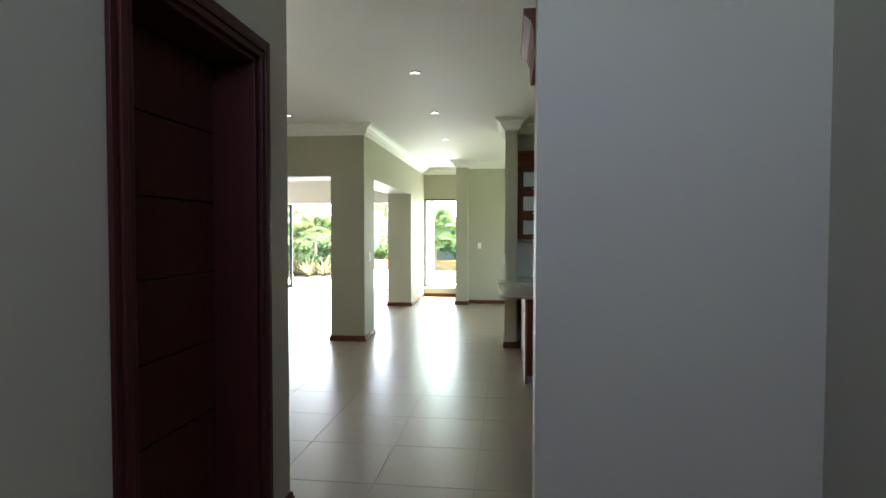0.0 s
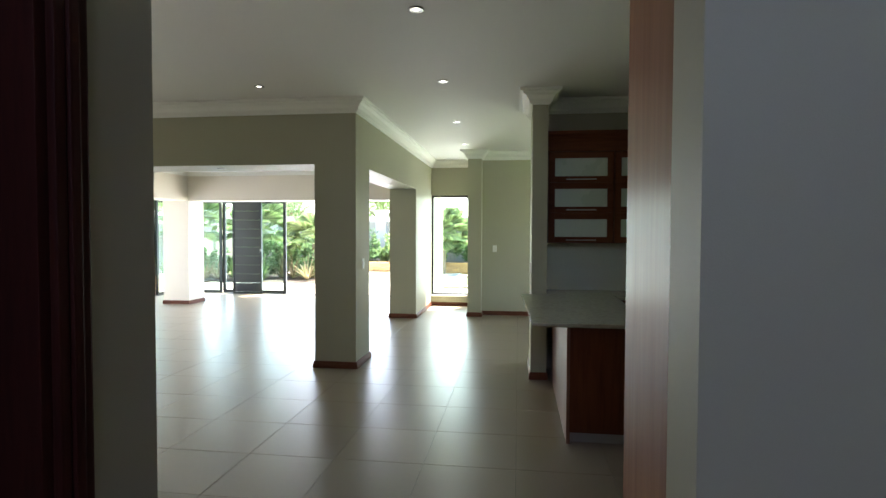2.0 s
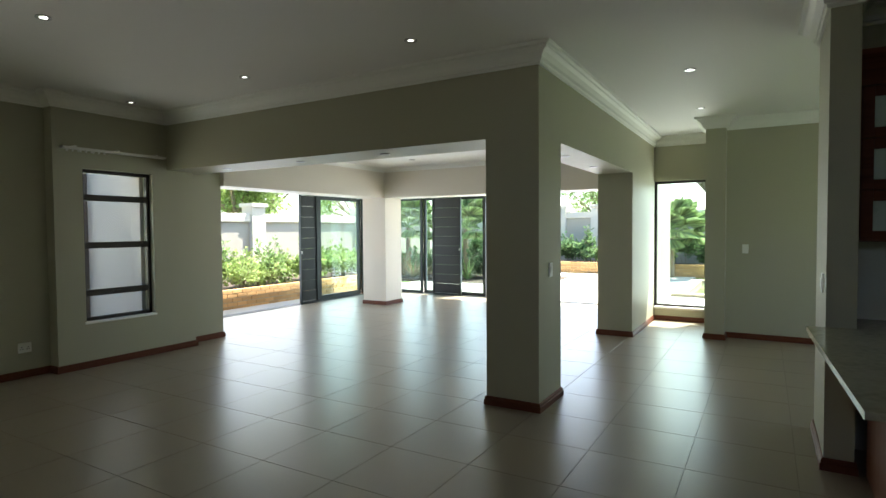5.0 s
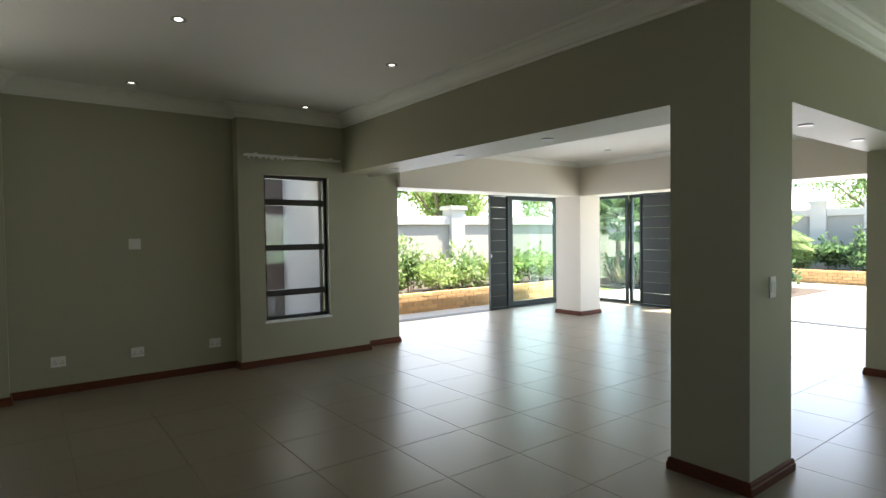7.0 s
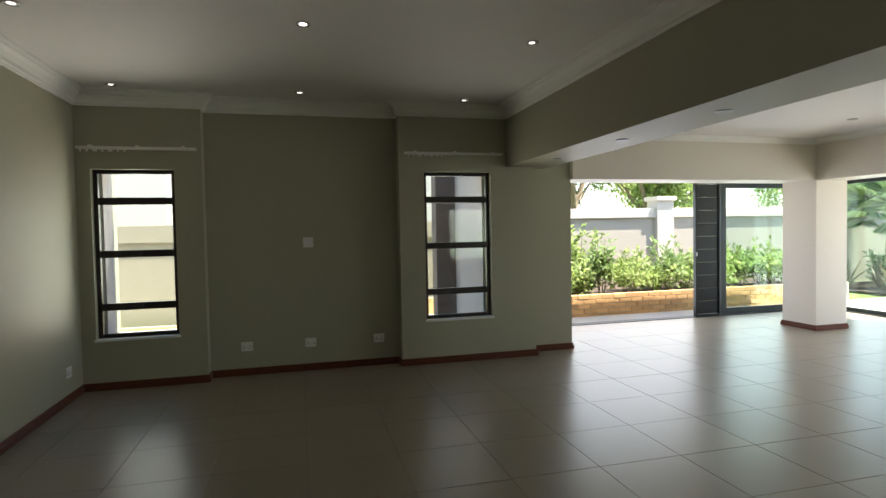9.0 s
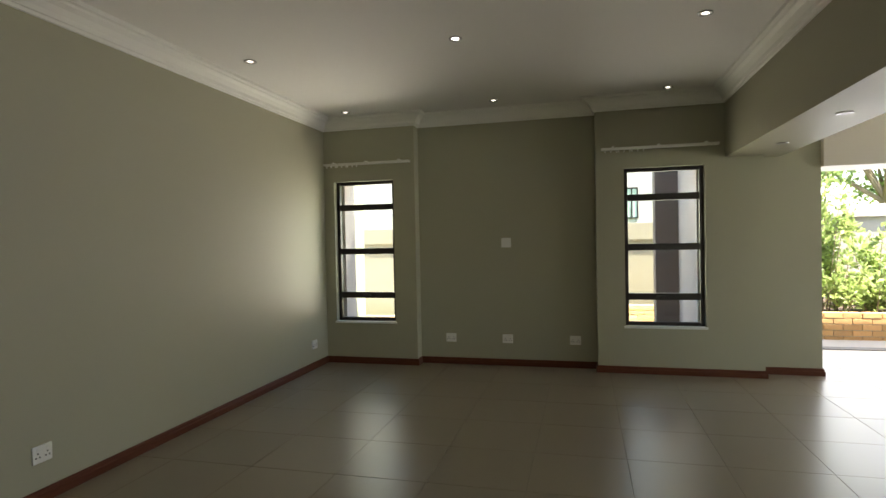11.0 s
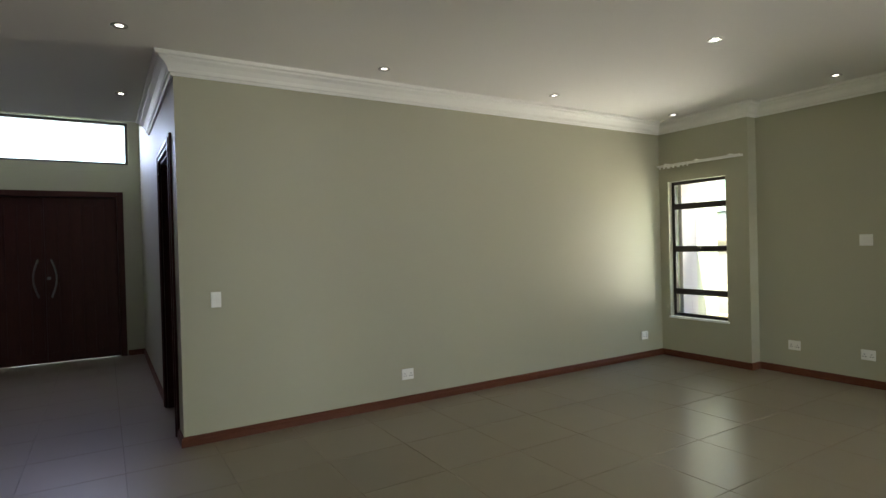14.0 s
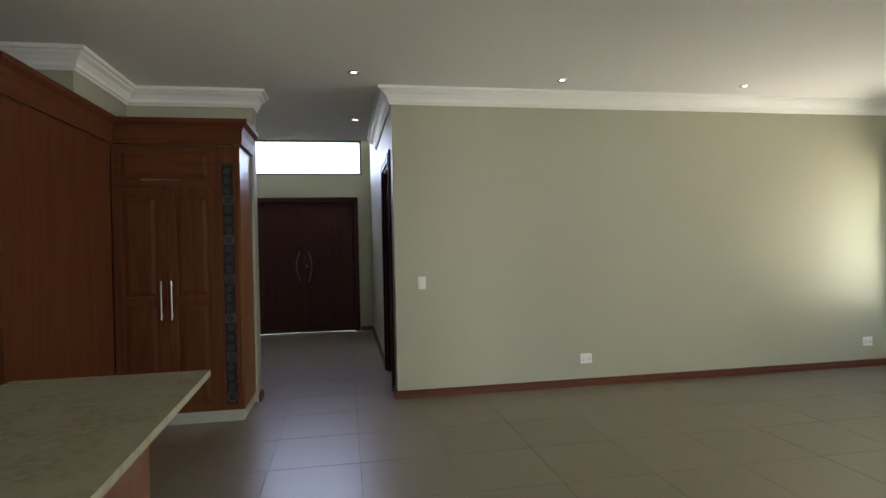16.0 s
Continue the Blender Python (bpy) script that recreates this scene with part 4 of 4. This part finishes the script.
def tree(at, h, w, n, mat, label="leafy green tree beyond the garden wall"):
    th = thing("tree", at, label, "tree", "trees beyond the wall")
    x, y, z = at
    bm = bmesh.new()
    cyl(bm, at, (x + 0.1, y, z + h * 0.5), 0.16, 0.10, 9)
    cs, rs = [], []
    for k in range(13):
        a, r = rng.random() * 6.28, w * math.sqrt(rng.random()) * 0.8
        c = (x + r * math.cos(a), y + r * math.sin(a), z + h * (0.5 + 0.42 * rng.random()))
        cyl(bm, (x + 0.1, y, z + h * 0.42), c, 0.06, 0.015, 6)
        q = w * (0.26 + 0.2 * rng.random())
        cs.append(c), rs.append((q, q, q * 0.7))
    part("trunk", bm, BARK, th)
    leaves("crown", cs, rs, n, 0.065, mat, th, 0.0, 1.6)
    return th


def garden_wall(name, axis, a0, a1, t, h, piers, label, mat=RENDERW, panel=RENDERG, face=1):
    """A rendered boundary wall with recessed panels, a coping and capped piers."""
    th = thing(name, (t, (a0 + a1) / 2, -0.06) if axis == "y" else ((a0 + a1) / 2, t, -0.06), label, "garden wall")
    R = lambda u0, u1, b0, b1, z0, z1: (u0, u1, b0, b1, z0, z1) if axis == "x" else (b0, b1, u0, u1, z0, z1)
    part("panel", boxes(R(a0, a1, t - 0.08, t + 0.08, -0.06, h - 0.22)), panel, th, "grey rendered panel")
    part("coping", boxes(R(a0, a1, t - 0.14, t + 0.14, h - 0.22, h), bevel=0.012), mat, th)
    for p in piers:
        part("pier", boxes(R(p - 0.22, p + 0.22, t - 0.20, t + 0.20, -0.06, h + 0.17), bevel=0.01), mat, th)
        part("pier_cap", boxes(R(p - 0.27, p + 0.27, t - 0.25, t + 0.25, h + 0.17, h + 0.27), bevel=0.012), mat, th)
    return th


garden_wall("boundary_wall", "y", 8.6, 24.3, -12.1, 1.95, (9.1, 13.5, 17.9, 22.3), "beige rendered garden wall with grey panels and capped piers")
garden_wall("boundary_wall", "x", -12.0, 12.0, 24.2, 2.12, (-10.5, -7.2, -2.9 - 2.9, -1.0, 3.5), "beige rendered garden wall with grey panels and capped piers")
th = thing("side_boundary_wall", (-11.0, 2.0, -0.06), "cream rendered boundary wall beside the house", "garden wall")
part("wall", boxes((-11.2, -11.0, -8.0, 8.6, -0.06, 1.40)), CREAM, th)
part("coping", boxes((-11.26, -10.94, -8.0, 8.6, 1.40, 1.70), bevel=0.012), CREAM, th)
th = thing("neighbour_house", (-18, 0, -0.06), "pale lilac-white neighbouring house seen over the wall", "house")
nh = part("wall", boxes((-24, -17.6, -9.0, 1.6, -0.06, 6.2), (-24, -18.4, 3.6, 11.0, -0.06, 5.6)), HOUSEW, th)
part("roof", boxes((-24.3, -17.3, -9.3, 1.9, 6.2, 6.45)), RENDERG, th)
for y0, y1, z0, z1, wx in ((-3.6, -2.4, 2.26, 3.46, -17.6), (7.38, 7.76, 2.0, 2.95, -18.4)):
    wv = part("window", frame_bars(bmesh.new(), y0, y1, wx - 0.02, wx + 0.04, z0, z1, 0.045, "y", (), ((y0 + y1) / 2,)), ALU, th)
    part("pane", boxes((wx + 0.002, wx + 0.012, y0 + 0.045, y1 - 0.045, z0 + 0.045, z1 - 0.045)), FROST, wv)
structure("column_exterior", boxes((-8.40, -8.15, 7.03, 7.308, -0.06, 3.4)), TAUPE, "taupe painted column on the outer wall", "column")
structure("wall_exterior_wing", boxes((-8.60, -7.152, 7.31, 7.898, -0.06, 3.4)), HOUSEW, "pale lilac-white outer wall beside the window", "wall")
structure("wall_exterior_reveal", boxes((-7.27, -7.152, 2.4, 3.255, -0.06, 3.4)), HOUSEW, "pale lilac-white outer reveal beside the window", "wall")


# brick planters
def bricks(parent, axis, a0, a1, t, courses, face, limit=999):
    """Courses of single bricks in stretcher bond on one face of a planter wall."""
    L, Hh, D, J = 0.222, 0.073, 0.10, 0.010
    bm = boxes((-L / 2, L / 2, 0, D, 0, Hh), bevel=0.006)
    me = mesh_of("brick", bm, BRICK)
    n = 0
    for c in range(courses):
        u = a0 + (0 if c % 2 else -(L + J) / 2)
        while u + L < a1 + 0.12:
            if n >= limit:
                return
            ob = new("brick", me)
            ob.parent = parent
            ob.matrix_parent_inverse = parent.matrix_basis.inverted()
            j = rng.normal() * 0.002
            z = -0.06 + c * (Hh + J) + J
            ob.matrix_basis = pose(u + L / 2, t + j, z) if axis == "x" else pose(t + j, u + L / 2, z, 0, 0, 90)
            n += 1
            u += L + J


th = thing("brick_planter", (-9.3, 11.5, -0.06), "low raised planter of yellow-orange brick along the paving", "planter")
part("mortar_core", boxes((-9.375, -9.30, 8.5, 15.8, -0.06, 0.345)), MORTAR, th)
part("soil", boxes((-12.0, -9.38, 8.5, 15.8, -0.06, 0.27)), SOIL, th)
bricks(th, "y", 9.0, 15.6, -9.28, 5, 1, 150)
th = thing("brick_planter", (-3.5, 22.1, -0.06), "low raised planter of yellow-orange brick before the garden wall", "planter")
part("mortar_core", boxes((-9.2, 6.0, 22.09, 22.18, -0.06, 0.345)), MORTAR, th)
part("soil", boxes((-11.9, 6.0, 22.19, 24.0, -0.06, 0.27)), SOIL, th)
bricks(th, "x", -8.6, 0.6, 22.02, 5, 1, 205)
th = thing("brick_edging", (-10.6, 2, -0.06), "low brick edging at the foot of the cream wall", "planter")
part("mortar_core", boxes((-10.69, -10.62, 4.6, 8.4, -0.06, 0.28), (-10.69, -10.62, 0.5, 4.6, -0.06, 0.025)), MORTAR, th)
bricks(th, "y", 4.7, 8.3, -10.60, 4, 1, 80)
bricks(th, "y", 0.6, 4.5, -10.60, 1, 1, 20)

for k in range(16):
    y = 9.0 + k * 0.42
    bush((-9.85 - 0.5 * rng.random(), y, 0.26), 0.5, 0.5 + 0.55 * rng.random(), LEAF_Y if k % 4 else LEAF_G, 700, 0.05)
for k in range(3):
    bush((-11.2 + 0.3 * rng.random(), 9.0 + 0.85 * k, 0.26), 0.55, 1.2 + 0.4 * rng.random(), LEAF_G if k % 2 else LEAF_Y, 1100, 0.055, "tall green shrub against the garden wall")
bush((-10.1, 9.6, 0.26), 0.5, 2.2, LEAF_Y, 1500, 0.05, "tall leafy shrub beside the house corner", 8)
for k in range(22):
    bush((-11.2 + k * 0.66, 23.0 + 0.3 * rng.random(), 0.26), 0.55, 0.95 + 0.3 * rng.random(), LEAF_D if k % 3 else LEAF_G, 900, 0.07, "dense dark green hedge shrub before the garden wall", 2)
for k in range(15):
    spiky((-11.2 + k * 0.36, 17.6 + 0.9 * rng.random(), 0.0), 46, 0.95, LEAF_R if k % 3 else LEAF_G, "clump of bronze strap leaves beside the lawn")
for k in range(9):
    bush((-11.1 + k * 0.6, 18.8 + 0.5 * rng.random(), 0.0), 0.5, 0.8, LEAF_D, 800, 0.06, "dark green shrub in the garden bed", 3)
palm((-2.87, 21.6, -0.06), 1.35, 30, 1.4)
palm((-8.6, 18.9, 0.0), 1.5, 20, 1.4)
palm((-6.9, 19.4, 0.0), 1.2, 18, 1.2)
palm((-10.8, 18.9, 0.0), 1.6, 20, 1.4)
for x, y, h, w, m in ((-14.6, 12.5, 5.0, 2.0, LEAF_G), (-14.0, 14.4, 4.5, 1.8, LEAF_Y), (-14.4, 10.6, 4.7, 1.7, LEAF_G), (-15.5, 17, 5.2, 2.3, LEAF_G), (-14.8, 21, 4.6, 2.0, LEAF_Y), (-11, 27, 5.0, 2.4, LEAF_D), (-6.5, 27.5, 4.2, 2.0, LEAF_G),
                      (-2.2, 26.6, 6.4, 2.6, LEAF_D), (1.5, 27, 6.8, 2.8, LEAF_D)):
    tree((x, y, -0.06), h, w, 9000, m)

# ---- floor ----
floor = structure("floor", boxes((-8.6, 3.1, -1.7, 14.4, -0.12, -0.0035)), GROUT, "large greige porcelain floor tiles with thin grey joints", "floor")
T, X0, Y0 = 0.6, -0.16, 5.79
tile = mesh_of("tile", boxes((-T / 2 + 0.0012, T / 2 - 0.0012, -T / 2 + 0.0012, T / 2 - 0.0012, -0.010, 0.0)), TILE)
tb = bmesh.new()
tb.from_mesh(tile)
bmesh.ops.bevel(tb, geom=[e for e in tb.edges if min(e.verts[0].co.z, e.verts[1].co.z) > -0.001], offset=0.0015, segments=1, affect="EDGES")
tb.to_mesh(tile)
tb.free()
rest, count = bmesh.new(), 0
for i in range(-15, 7):
    for j in range(-14, 16):
        x, y = X0 + (i + 0.5) * T, Y0 + (j + 0.5) * T
        if not (-8.6 < x < 3.2 and -1.9 < y < 14.3):
            continue
        x0, x1, y0, y1 = x - T / 2, x + T / 2, y - T / 2, y + T / 2
        if -7.2 < x < 0.4 and 2.2 < y < 11.8 and count < 300:
            ob = new("tile", tile)
            ob.parent, ob.location = floor, (x, y, 0.0002 * ((i * 7 + j * 3) % 3))
            count += 1
        else:
            box(rest, max(x0, -8.43) + 0.0015, min(x1, 3.09) - 0.0015, y0 + 0.0015, min(y1, 14.21) - 0.0015, -0.010, 0)
ob = new("tile_field", mesh_of("tile_field", rest, TILE))
ob.parent = floor
ob["kind"] = "stuff"
